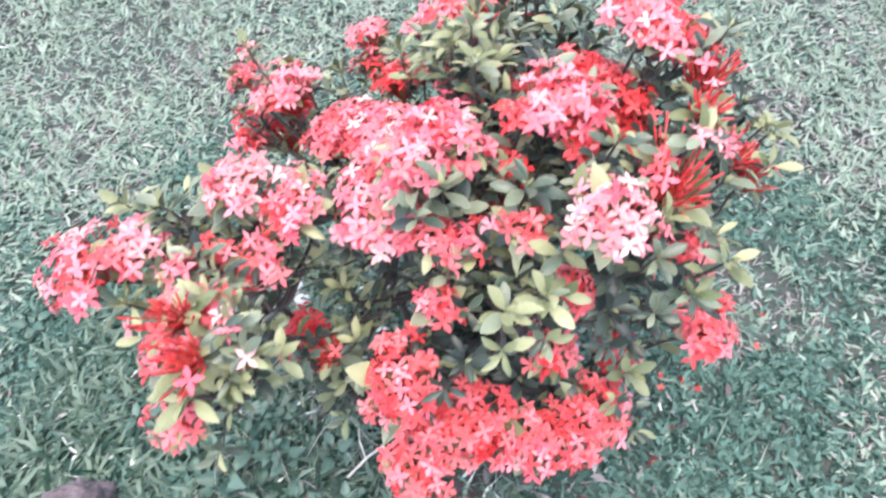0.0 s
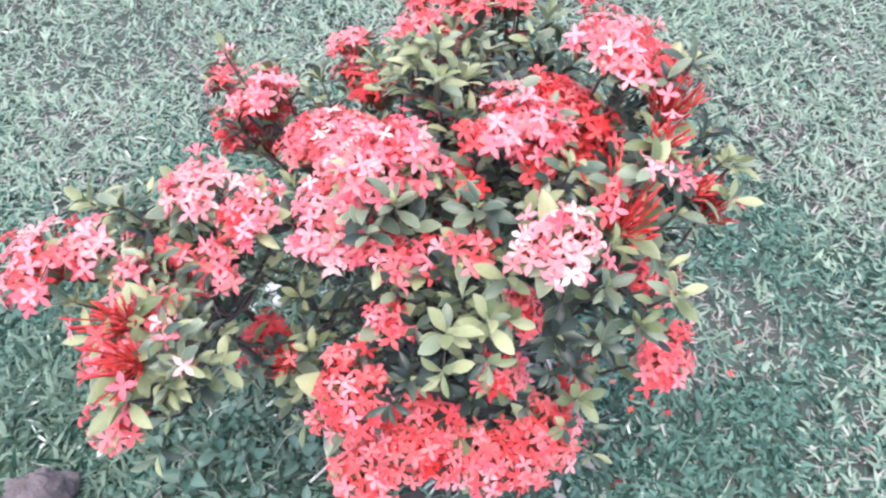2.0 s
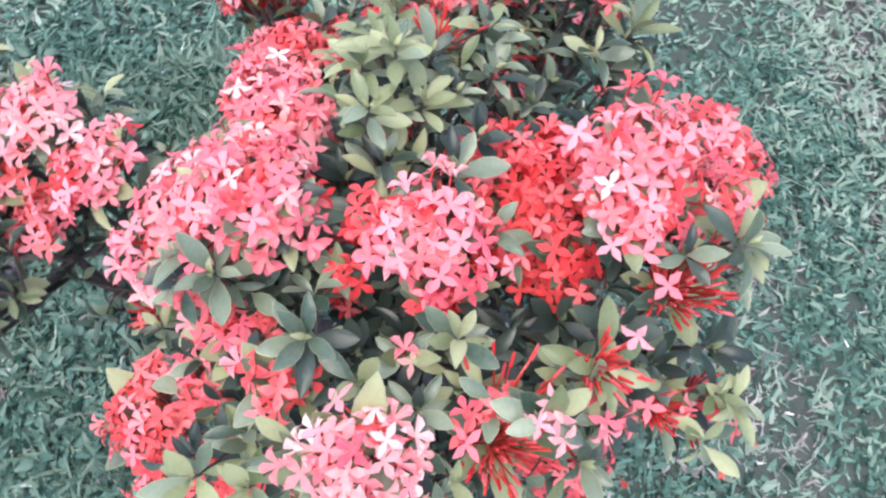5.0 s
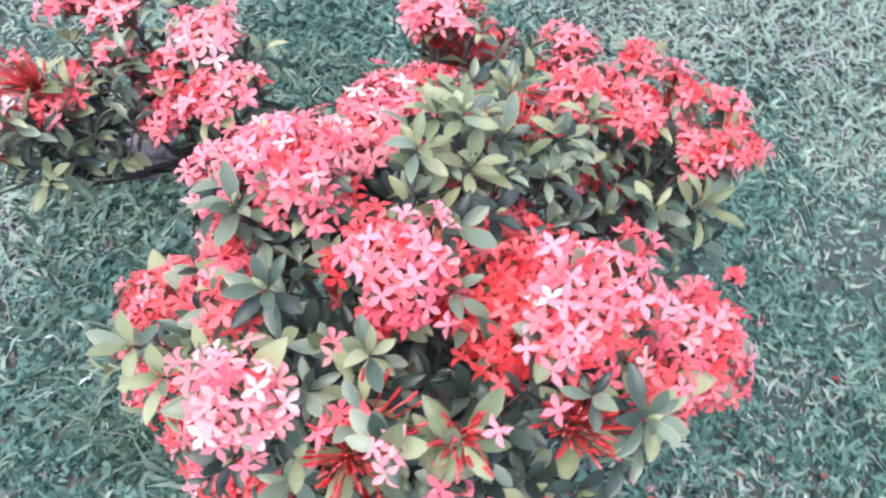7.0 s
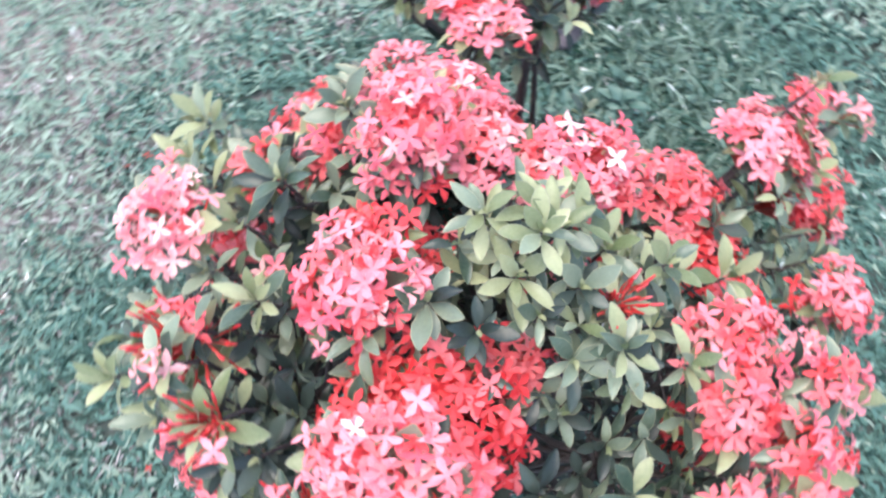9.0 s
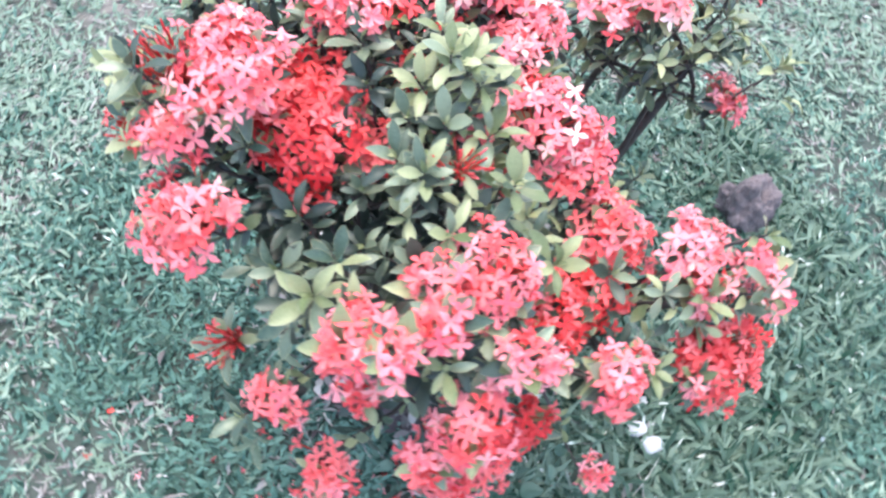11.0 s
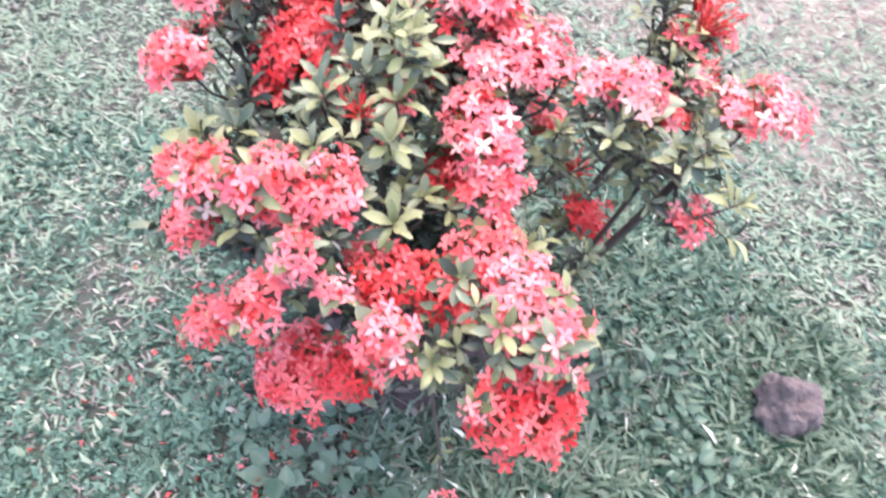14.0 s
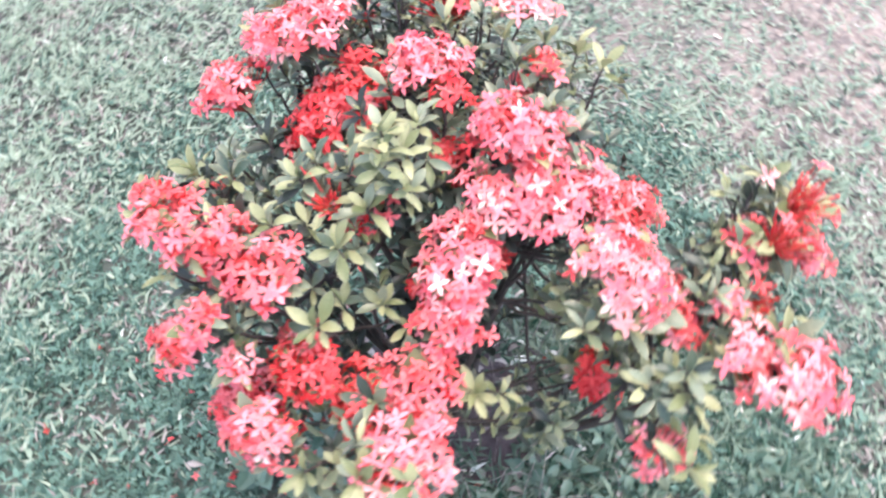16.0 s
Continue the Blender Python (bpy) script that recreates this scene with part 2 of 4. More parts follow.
FLOWERS = [flower_shape(1.0, cup, wide, 4, tw) for cup, wide, tw in ((0.14, 0.60, 0.0), (-0.14, 0.54, 0.4), (0.30, 0.62, 0.8), (0.02, 0.57, 1.2), (0.55, 0.62, 0.2), (-0.30, 0.58, 0.9))]


# ---- ground ----
ground_mesh = bpy.data.meshes.new("ground")
bm = bmesh.new()
N_G = 60
for i in range(N_G + 1):
    for j in range(N_G + 1):
        u, w = (2 * i / N_G - 1), (2 * j / N_G - 1)
        x, y = 400 * math.copysign(abs(u) ** 4, u), 400 * math.copysign(abs(w) ** 4, w)
        far = min(1.0, math.hypot(x, y) / 3)
        bm.verts.new((x, y, 0.02 * (noise.noise((x * 1.6, y * 1.6, 3.0))) * far - 0.006))
bm.verts.ensure_lookup_table()
for i in range(N_G):
    for j in range(N_G):
        a = i * (N_G + 1) + j
        bm.faces.new((bm.verts[a], bm.verts[a + N_G + 1], bm.verts[a + N_G + 2], bm.verts[a + 1]))
bm.to_mesh(ground_mesh); bm.free()
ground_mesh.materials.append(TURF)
ground_mesh.polygons.foreach_set("use_smooth", [True] * len(ground_mesh.polygons))
ground = tagged(new("ground", ground_mesh), "mown green lawn over dark soil", "ground", kind="structure")

# bare soil heaped a little round the foot of the bush
soil = Build(SOIL)
rings, seg = 7, 28
verts, faces = [(0, 0, 0.035)], []
for r in range(1, rings + 1):
    for s in range(seg):
        a = 2 * math.pi * s / seg
        rad = 0.26 * r / rings * (1 + 0.22 * noise.noise((math.cos(a) * 1.7, math.sin(a) * 1.7, 5)))
        verts.append((rad * math.cos(a) - 0.02, rad * math.sin(a) + 0.02, 0.035 * (1 - (r / rings) ** 2) - 0.012 * (r == rings) + 0.006 * noise.noise((rad * 9 * math.cos(a), rad * 9 * math.sin(a), 1))))
for s in range(seg):
    faces.append((0, 1 + s, 1 + (s + 1) % seg))
    for r in range(rings - 1):
        a, b = 1 + r * seg + s, 1 + r * seg + (s + 1) % seg
        faces.append((a, a + seg, b + seg, b))
soil.add(verts, faces)
tagged(part("soil", soil, None), "dark bare soil at the foot of the bush", "soil", kind="structure")

# ---- grass: one sheet of single blades ----
g = np.random.default_rng(4)


def thin(px, py, mat):
    """How likely a blade stands at a place: bare under the bush, gaps all over, worn to the south and far off, there
    also paler to imitate glare.
    """
    th = np.arctan2(py, px)
    r = np.hypot(px, py)
    p = np.where(np.hypot(px + 0.02, py - 0.02) < 0.20 + 0.05 * np.sin(3 * th), 0.22, 1.0)
    gaps = np.sin(px * 31 + 2 * np.sin(py * 17)) * np.sin(py * 27 + 2 * np.sin(px * 19)) + 0.5 * np.sin(px * 57 + py * 43)
    dry = np.sin(px * 3.7 + 1.1) * np.sin(py * 4.1 + 0.4) + 0.6 * np.sin(px * 9.1 + py * 7.3) + 0.5 * np.sin(px * 17 - py * 13)
    for x, y, w in ((0.60, 0.30, 0.11), (0.70, 0.41, 0.07), (0.53, 0.17, 0.06), (0.74, 0.24, 0.06), (0.96, 0.20, 0.16), (0.93, 0.40, 0.08), (1.30, -0.35, 0.20), (-1.08, 1.0, 0.18), (0.42, 1.15, 0.12)):
        dry = dry + 1.7 * np.exp(-((px - x) ** 2 + (py - y) ** 2) / (w * w))
    south = np.clip((-py - 0.85 + 0.25 * np.sin(px * 2.3) + 0.16 * np.sin(px * 7.1 + py * 5)) / 1.0, 0, 1)
    south = south * np.clip(1 - (np.hypot((px - 0.3) * 0.62, py + 2.9) - 1.6) / 0.8, 0, 1)
    far = np.clip((r - 0.68 + 0.14 * dry + 0.30 * np.clip(-py - 0.45, 0, 1) - 0.5 * np.exp(-((px + 0.68) ** 2 + (py + 0.12) ** 2) / 0.12)) / 0.6, 0, 1)
    if mat is STRAW:
        return p * np.clip(0.15 + 0.40 * dry + 0.36 * far + 0.6 * np.clip((-py - 0.55) / 0.7, 0, 1), 0.10, 1.0) * (1 - 0.5 * south)
    p = p * np.clip(0.66 + 0.50 * gaps, 0.14, 1.0) * (1 - 0.78 * south)
    if mat is GRASS:
        p = p * np.where(r > 2.9, 0.8, 1 - 0.9 * far) * np.clip(1.0 - 0.45 * dry, 0.25, 1)
    if mat is GRASS_WORN_GLARE:
        p = p * np.clip(0.06 + far, 0, 1) * np.clip((3.3 - r) / 0.9, 0, 1)
    return p


def grass_mesh(name, count, reach, length, width, mat, seed_flat=0.9, inner=0.0, steep=48):
    r = reach * np.sqrt(g.random(count) * (1 - inner) + inner)
    th = g.random(count) * 2 * np.pi
    px, py = r * np.cos(th) + 0.05, r * np.sin(th) + 0.05
    keep = g.random(count) < thin(px, py, mat)
    px, py = px[keep], py[keep]
    k = len(px)
    L = length * (0.35 + 1.1 * g.random(k) ** 1.5)
    Wd = width * (0.45 + 0.9 * g.random(k)) * (L / length) ** 0.4
    az = g.random(k) * 2 * np.pi
    lift = np.radians(10 + steep * g.random(k))
    bend = seed_flat * (0.3 + 0.9 * g.random(k))
    sx, sy = -np.sin(az), np.cos(az)
    z0 = 0.006 * g.random(k) + 0.010 * np.sin(px * 5 + 1) * np.sin(py * 4.3) - 0.004
    curl = (g.random(k) - 0.5) * 1.4
    out = np.zeros((k, 5, 3))
    for i, (s, w) in enumerate(((0.0, 0.65), (0.5, 1.0))):
        d = L * (np.cos(lift) * s + 0.35 * bend * s * s)
        h = np.maximum(L * (np.sin(lift) * s - 0.55 * bend * s * s) + z0, 0.002 + z0)
        cx, cy = px + d * np.cos(az), py + d * np.sin(az)
        out[:, 2 * i] = np.stack([cx - sx * Wd * w / 2, cy - sy * Wd * w / 2, h], 1)
        out[:, 2 * i + 1] = np.stack([cx + sx * Wd * w / 2, cy + sy * Wd * w / 2, h + 0.25 * Wd * curl], 1)
    d = L * (np.cos(lift) + 0.35 * bend)
    h = np.maximum(L * (np.sin(lift) - 0.60 * bend) + z0, 0.002 + z0)
    out[:, 4] = np.stack([px + d * np.cos(az + curl * 0.5), py + d * np.sin(az + curl * 0.5), h], 1)
    base = np.arange(k)[:, None] * 5
    quads = (base + [0, 1, 3, 2]).reshape(-1, 4)
    tris = (base + [2, 3, 4]).reshape(-1, 3)
    me = bpy.data.meshes.new(name)
    nq, nt_ = len(quads), len(tris)
    me.vertices.add(k * 5)
    me.vertices.foreach_set("co", out.ravel())
    me.loops.add(nq * 4 + nt_ * 3)
    me.loops.foreach_set("vertex_index", np.concatenate([quads.ravel(), tris.ravel()]).astype(np.int32))
    me.polygons.add(nq + nt_)
    me.polygons.foreach_set("loop_start", np.concatenate([np.arange(nq) * 4, nq * 4 + np.arange(nt_) * 3]).astype(np.int32))
    me.materials.append(mat)
    me.update(calc_edges=True)
    return me


tagged(new("grass", grass_mesh("grass", 250000, 1.7, 0.030, 0.0082, GRASS, 0.6, steep=58)), "short broad-bladed green lawn grass", "grass", kind="stuff")
tagged(new("broad_grass", grass_mesh("broad_grass", 95000, 1.6, 0.021, 0.0115, GRASS, 0.4, steep=34)), "short broad leaves low in the lawn", "grass", kind="stuff")
tagged(new("worn_grass", grass_mesh("worn_grass", 400000, 3.3, 0.034, 0.0084, GRASS_WORN_GLARE, 0.5)), "worn lawn grass farther from the bush, coloured paler for glare too", "grass", kind="stuff")
coarse = grass_mesh("coarse_grass", 90000, 7.0, 0.055, 0.0120, GRASS, 0.5, inner=0.18)
coarse.materials[0] = GRASS_WORN_GLARE
tagged(new("coarse_grass", coarse), "lawn grass in the distance", "grass", kind="stuff")
tagged(new("dry_grass", grass_mesh("dry_grass", 130000, 2.8, 0.030, 0.0050, STRAW, 0.5)), "scattered mauve-grey dry grass clippings", "dry grass", kind="stuff")
tagged(new("grass_stalks", grass_mesh("grass_stalks", 9000, 1.9, 0.085, 0.0034, GRASS_WORN_GLARE, 0.7, steep=40)), "thin longer stalks lying in the lawn", "grass", kind="stuff")

tall = grass_mesh("tall_grass", 25000, 0.53, 0.070, 0.0082, GRASS_LONG, 0.8, steep=66)
long_grass = tagged(new("long_grass", tall), "longer uncut grass between bush and stone", "grass", kind="stuff")
long_grass.location = (-0.47, -0.14, 0)

# ---- the bush ----
bush = tagged(new("ixora_bush"), "flowering ixora bush with coral-red and pink flower heads", "bush")
CORE = Vector((-0.01, 0.0, 0.42))
HUBS = [Vector(h) for h in ((0.12, 0.03, 0.50), (0.14, -0.10, 0.52), (0.0, -0.14, 0.46), (-0.04, 0.14, 0.46), (0.10, 0.18, 0.48),
                            (-0.14, 0.18, 0.36), (0.0, 0.0, 0.54), (-0.08, -0.05, 0.50), (-0.379, -0.131, 0.646), (0.15, -0.14, 0.34), (-0.02, 0.20, 0.28), (0.19, 0.11, 0.66), (0.09, 0.24, 0.60), (0.23, -0.05, 0.68), (-0.02, 0.27, 0.54), (0.05, -0.19, 0.62),
                            (-0.08, -0.06, 0.64), (-0.21, 0.19, 0.48), (0.04, 0.07, 0.66), (-0.272, -0.177, 0.606), (-0.317, -0.257, 0.66))]
n_flower, n_leaf = 0, 0
TIPS = []  # where heads and sprigs end, and how far they reach
FOLIAGE = (LEAF_GREEN, LEAF_YOUNG, LEAF_DARK_SHADE, LEAF_RIM)
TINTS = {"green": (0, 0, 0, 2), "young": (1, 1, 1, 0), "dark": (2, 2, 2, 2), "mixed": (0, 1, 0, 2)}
LEAF_MESHES, FLOWER_MESHES = {}, {}
for slot in (0, 1, 2):
    for k, (verts, faces, rim) in enumerate(LEAVES):
        b = Build(FOLIAGE[slot], LEAF_RIM)
        b.add(verts, faces + rim)
        b.m[len(faces):] = [0 if slot == 2 else 1] * len(rim)
        LEAF_MESHES[(k, slot)] = b.mesh("leaf")
for mat in (PETAL_PALE, PETAL_PINK, PETAL_RED, PETAL_DEEP_SHADE):
    for k, (verts, faces) in enumerate(FLOWERS):
        b = Build(mat, BUD_RED)
        b.add(verts, faces)
        b.tube([(0, 0, -0.02), (0, 0, -0.8), (0.05, 0, -1.5)], 0.07, 0.05, 1, 4, False)
        FLOWER_MESHES[(k, mat.name)] = b.mesh("flower", False)


def outward(p, up=0.35):
    d = p - CORE
    d.z += up
    return d.normalized()


def leaf_into(b, first, m, slot, k):
    verts, faces, rim = LEAVES[k]
    b.add([m @ v for v in verts], faces + rim, first + slot)
    b.m[-len(rim):] = [first + (2 if slot == 2 else 3)] * len(rim)


def whorl(b, first, p, axis, count, length, slots, flat, rise, own=False):
    """Leaves in a whorl round an axis, lying lower to the outside. Joined into b, or told as (leaf, slot, pose) to stand alone."""
    global n_leaf
    alone = []
    for i in range(count):
        spin = i * 2.4 + rnd.uniform(-0.35, 0.35)
        size = length * rnd.uniform(0.70, 1.18)
        tilt = radians(flat - rise * (i / count) + rnd.uniform(-14, 14))
        m = (Matrix.Translation(p + axis * (0.014 * i / count)) @ basis(axis, spin) @ Matrix.Rotation(-(math.pi / 2 - tilt), 4, "Y")
             @ Matrix.Rotation(rnd.uniform(-0.4, 0.4), 4, "X") @ Matrix.Scale(size, 4))
        k, slot = rnd.randrange(len(LEAVES)), rnd.choice(slots)
        if own and n_leaf < 300:
            n_leaf += 1
            alone.append((k, slot, m))
        else:
            leaf_into(b, first, m, slot, k)
    return alone


def stand_alone(alone, holder):
    for k, slot, m in alone:
        ob = new("leaf", LEAF_MESHES[(k, slot)])
        ob.parent = holder
        ob.matrix_local = m


HOLLOW = Vector((0.03, 0.17, 0.62))  # an open, leafless pocket in the crown


def twig(p, axis, slots=(0, 0, 1, 1, 2), nodes=4):
    """A thin stem from the nearest fork to a tip, with leaves in pairs below the tip."""
    hub = min(HUBS, key=lambda h: (h - p).length + (0.25 if h.z > p.z - 0.05 else 0))
    b = Build(BARK, *FOLIAGE)
    q = p - axis * min(0.08, (p - hub).length * 0.4)
    pts = []
    for i in range(7):
        s = i / 6
        pts.append(hub.lerp(q, s).lerp(q.lerp(p, s), s * s) + Vector((0.004 * math.sin(9 * s + p.x * 90), 0.004 * math.cos(8 * s + p.y * 90), 0)))
    b.tube(pts, 0.0042, 0.0020, 0, 5)
    for k in range(nodes):
        i = 6 - k
        if (pts[i] - hub).length < 0.05:
            break
        d = (pts[i] - pts[i - 1]).normalized()
        at = pts[i].lerp(pts[i - 1], rnd.random())
        if (at - HOLLOW).length < 0.16:
            continue
        whorl(b, 1, at, (d + Vector((0, 0, 0.3))).normalized(), 3 if k else 2, 0.034, slots, 78, 40)
    part("twig", b, bush)


def sprig(x, y, z, tint="green", count=8, length=0.041, own=False, flat=84, lean=None, nodes=4, shoots=2):
    """A tip with its leaves in a rosette."""
    p = Vector((x, y, z))
    TIPS.append((p.copy(), length * 0.8))
    axis = Vector(lean).normalized() if lean else outward(p)
    p = p - (axis * 0.5 + Vector((0, 0, 0.5))) * 0.02
    b = Build(*FOLIAGE, BARK)
    b.tube([p - axis * 0.03, p, p + axis * 0.012], 0.0022, 0.0012, 4, 5)
    alone = whorl(b, 0, p, axis, count, length, TINTS[tint], flat, 58, own)
    side = basis(axis, rnd.uniform(0, 6.28))
    for i in range(shoots):
        at = p + side @ Vector((0.034 * math.cos(2.6 * i), 0.034 * math.sin(2.6 * i), -0.020 - 0.014 * i))
        d = (axis + (at - p) * 12).normalized()
        b.tube([p - axis * 0.045, at], 0.0016, 0.0012, 4, 4)
        whorl(b, 0, at, d, 6, length * 0.82, TINTS[tint] + ((2,) if tint == "dark" else (0, 2)), flat, 50)
    for i in range(2):
        m = Matrix.Translation(p + axis * 0.012) @ basis(axis, rnd.uniform(0, 6.28)) @ Matrix.Rotation(-radians(72), 4, "Y") @ Matrix.Scale(length * rnd.uniform(0.35, 0.5), 4)
        leaf_into(b, 0, m, 1, 2)
    stand_alone(alone, part("leaf_sprig", b, bush))
    twig(p - axis * 0.025, axis, nodes=nodes)


def head(x, y, z, r=0.045, kind="pink", own=False, count=None, collar=6, lean=None):
    """A loose flower head: stars on thin tubes in an uneven dome round one stem, with a collar of leaves below."""
    global n_flower
    p = Vector((x, y, z))
    axis = Vector(lean).normalized() if lean else outward(p)
    TIPS.append((p.copy(), r))
    c = p - (axis * 0.4 + Vector((0, 0, 0.6))) * r * 0.65
    kinds = {"pale": (PETAL_PALE, PETAL_PALE, PETAL_PALE, PETAL_PINK), "pink": (PETAL_PINK,) * 8 + (PETAL_PALE, PETAL_PALE, PETAL_RED, PETAL_RED),
             "red": (PETAL_RED, PETAL_RED, PETAL_RED, PETAL_PINK), "deep": (PETAL_DEEP_SHADE, PETAL_DEEP_SHADE, PETAL_DEEP_SHADE, PETAL_RED), "scarlet": (PETAL_RED, PETAL_RED, PETAL_DEEP_SHADE), "coral": (PETAL_RED, PETAL_RED, PETAL_PINK, PETAL_PINK), "bud": (PETAL_RED, PETAL_PINK), "few": (PETAL_PALE, PETAL_PALE, PETAL_PINK)}[kind]
    petals = (PETAL_PALE, PETAL_PINK, PETAL_RED, PETAL_DEEP_SHADE)
    b = Build(*petals, BUD_RED, *FOLIAGE)
    n = count or int((r / 0.045) ** 2 * {"bud": 62, "few": 11}.get(kind, 50))
    pieces = []
    root = c - axis * r * 0.75
    turn = basis(axis, rnd.uniform(0, 6.28))
    wide, seed = rnd.uniform(0.92, 1.22), Vector((x * 31, y * 37, z * 29))
    for i in range(n):
        t = (i + 0.5) / n
        po = math.acos(1 - t * {"few": 0.8, "bud": 0.80}.get(kind, 1.05))
        spin = i * 2.39996 + rnd.uniform(-0.3, 0.3)
        local = Vector((math.sin(po) * math.cos(spin) * wide, math.sin(po) * math.sin(spin) / wide, math.cos(po) * (0.95 if kind == "bud" else 0.66)))
        if kind != "bud" and po > 0.7 and noise.noise(local * 2.1 + seed * 2) > 0.30:
            continue
        d = turn @ local
        rr = r * (1.00 + 0.45 * noise.noise(local * 1.6 + seed) + rnd.uniform(-0.34, 0.12))
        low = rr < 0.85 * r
        q = c + d * rr
        face = (d * 0.8 + axis * 0.4 + Vector((rnd.uniform(-.35, .35), rnd.uniform(-.35, .35), rnd.uniform(0.0, .55)))).normalized()
        if kind == "bud" and rnd.random() < 0.95:
            tip = root + (q - root) * rnd.uniform(0.50, 1.12) + Vector((rnd.uniform(-1, 1), rnd.uniform(-1, 1), rnd.uniform(-1.2, 0.6))) * 0.005
            side = Vector((rnd.uniform(-1, 1), rnd.uniform(-1, 1), rnd.uniform(-0.6, 1.4))) * 0.005
            b.tube([root, root.lerp(tip, 0.45) + side, root.lerp(tip, 0.74) + side * 0.5, root.lerp(tip, 0.92), tip], 0.0008, 0.0011, 4, 4, False)
            u = (tip - root).normalized()
            b.tube([tip - u * 0.013, tip - u * 0.007, tip - u * 0.002, tip], 0.0017, 0.0011, rnd.choice((2, 3, 3, 4)), 5)
            continue
        size = rnd.uniform(0.0126, 0.0165)
        mat = rnd.choice(kinds)
        # florets low in the dome get a deeper petal: shade put into colour
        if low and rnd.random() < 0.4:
            mat = {PETAL_PALE.name: PETAL_PINK, PETAL_PINK.name: PETAL_RED}.get(mat.name, PETAL_DEEP_SHADE)
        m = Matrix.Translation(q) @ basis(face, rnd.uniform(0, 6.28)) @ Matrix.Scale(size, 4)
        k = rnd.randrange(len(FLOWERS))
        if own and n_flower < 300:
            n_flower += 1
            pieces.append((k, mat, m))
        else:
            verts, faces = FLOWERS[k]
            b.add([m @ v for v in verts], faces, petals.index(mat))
            b.tube([root, root.lerp(q, 0.6), q], 0.0008, 0.0009, 4, 3, False)
    if collar:
        slots = (1, 1, 1, 0) if kind == "bud" else (0, 0, 1, 2)
        whorl(b, 5, c - axis * r * (0.60 if kind == "bud" else 0.40), axis, collar, r * 0.55 + (0.028 if kind == "bud" else 0.024), slots, 84 if kind == "bud" else 92, 14)
        for i in range(0 if kind == "bud" else 3):
            m = (Matrix.Translation(root) @ basis(axis, rnd.uniform(0, 6.28)) @ Matrix.Rotation(-radians(rnd.uniform(30, 65)), 4, "Y") @ Matrix.Scale(r * rnd.uniform(0.6, 1.25) + 0.026, 4))
            leaf_into(b, 5, m, rnd.choice((0, 1)), rnd.randrange(4))
    ob = part("flower_head", b, bush, {"pale": "pale pink flower head", "pink": "coral-pink flower head", "red": "deep coral-red flower head", "coral": "coral flower head", "scarlet": "broad scarlet flower head low on the bush", "deep": "saturated red flower head, coloured deeper for the shade of others",
                                       "bud": "spiky head of red buds over yellow-green leaves", "few": "few pale pink open flowers"}[kind])
    for k, mat, m in pieces:
        f = new("flower", FLOWER_MESHES[(k, mat.name)])
        f.parent = ob
        f.matrix_local = m
    twig(root, axis)


# flower heads, from the crown down
head(0.155, -0.198, 0.886, 0.045, "pale", own=True)
head(-0.292, -0.103, 0.814, 0.044, "pale", own=True)
head(-0.226, -0.119, 0.792, 0.047, "pink", own=True)
head(0.106, -0.022, 0.893, 0.052, "pink", own=True)
head(0.215, 0.110, 0.923, 0.060, "pink", own=True)
head(0.252, -0.103, 0.904, 0.022, "few", own=True, count=4)
head(-0.239, -0.323, 0.828, 0.013, "few", own=True, count=3)
head(-0.220, -0.341, 0.804, 0.011, "few", own=True, count=3)
head(-0.056, 0.257, 0.765, 0.022, "few", own=True, count=4)
head(0.134, -0.108, 0.827, 0.013, "few", own=True, count=3)
head(-0.315, 0.217, 0.699, 0.057, "pink", own=True)
head(-0.312, 0.331, 0.584, 0.021, "few", own=True, count=4)
head(-0.082, -0.082, 0.834, 0.036, "pink", own=True)
head(0.290, 0.060, 0.876, 0.051, "bud", count=84, lean=(0.12, 0.06, 1.0))
head(0.230, -0.123, 0.872, 0.052, "bud", count=84, lean=(0.12, 0.06, 1.0))
head(0.371, 0.025, 0.736, 0.048, "bud", count=84, lean=(0.12, 0.06, 1.0))
head(0.186, 0.050, 0.811, 0.047, "deep", count=37)
head(0.058, -0.029, 0.861, 0.025, "deep", collar=2)
head(-0.020, 0.096, 0.799, 0.028, "coral")
head(-0.043, 0.285, 0.793, 0.049, "coral")
head(0.090, 0.379, 0.701, 0.019, "red")
head(-0.378, 0.268, 0.708, 0.024, "few", count=4)
head(-0.189, 0.357, 0.660, 0.028, "few", count=6)
head(-0.172, 0.090, 0.718, 0.047, "coral")
head(-0.088, -0.027, 0.815, 0.045, "pink")
head(-0.110, -0.105, 0.809, 0.068, "pink")
head(-0.008, -0.069, 0.858, 0.036, "pink")
head(-0.036, -0.158, 0.789, 0.036, "red")
head(0.003, -0.167, 0.788, 0.028, "red")
head(0.036, -0.013, 0.776, 0.034, "deep", collar=2)
head(-0.263, -0.169, 0.735, 0.036, "coral")
head(-0.462, -0.217, 0.785, 0.049, "pink")
head(-0.411, -0.181, 0.780, 0.040, "pink")
head(-0.316, -0.301, 0.819, 0.040, "bud")
head(-0.341, -0.205, 0.770, 0.023, "coral")
head(-0.315, -0.326, 0.779, 0.027, "coral")
head(-0.307, -0.378, 0.729, 0.029, "red")
head(-0.032, -0.206, 0.720, 0.030, "coral")
head(-0.077, -0.275, 0.644, 0.055, "red")
head(0.008, -0.290, 0.560, 0.062, "red")
head(-0.062, -0.326, 0.487, 0.057, "red")
head(0.102, -0.286, 0.518, 0.054, "coral")
head(0.176, -0.253, 0.537, 0.051, "red")
head(0.112, -0.220, 0.639, 0.035, "red")
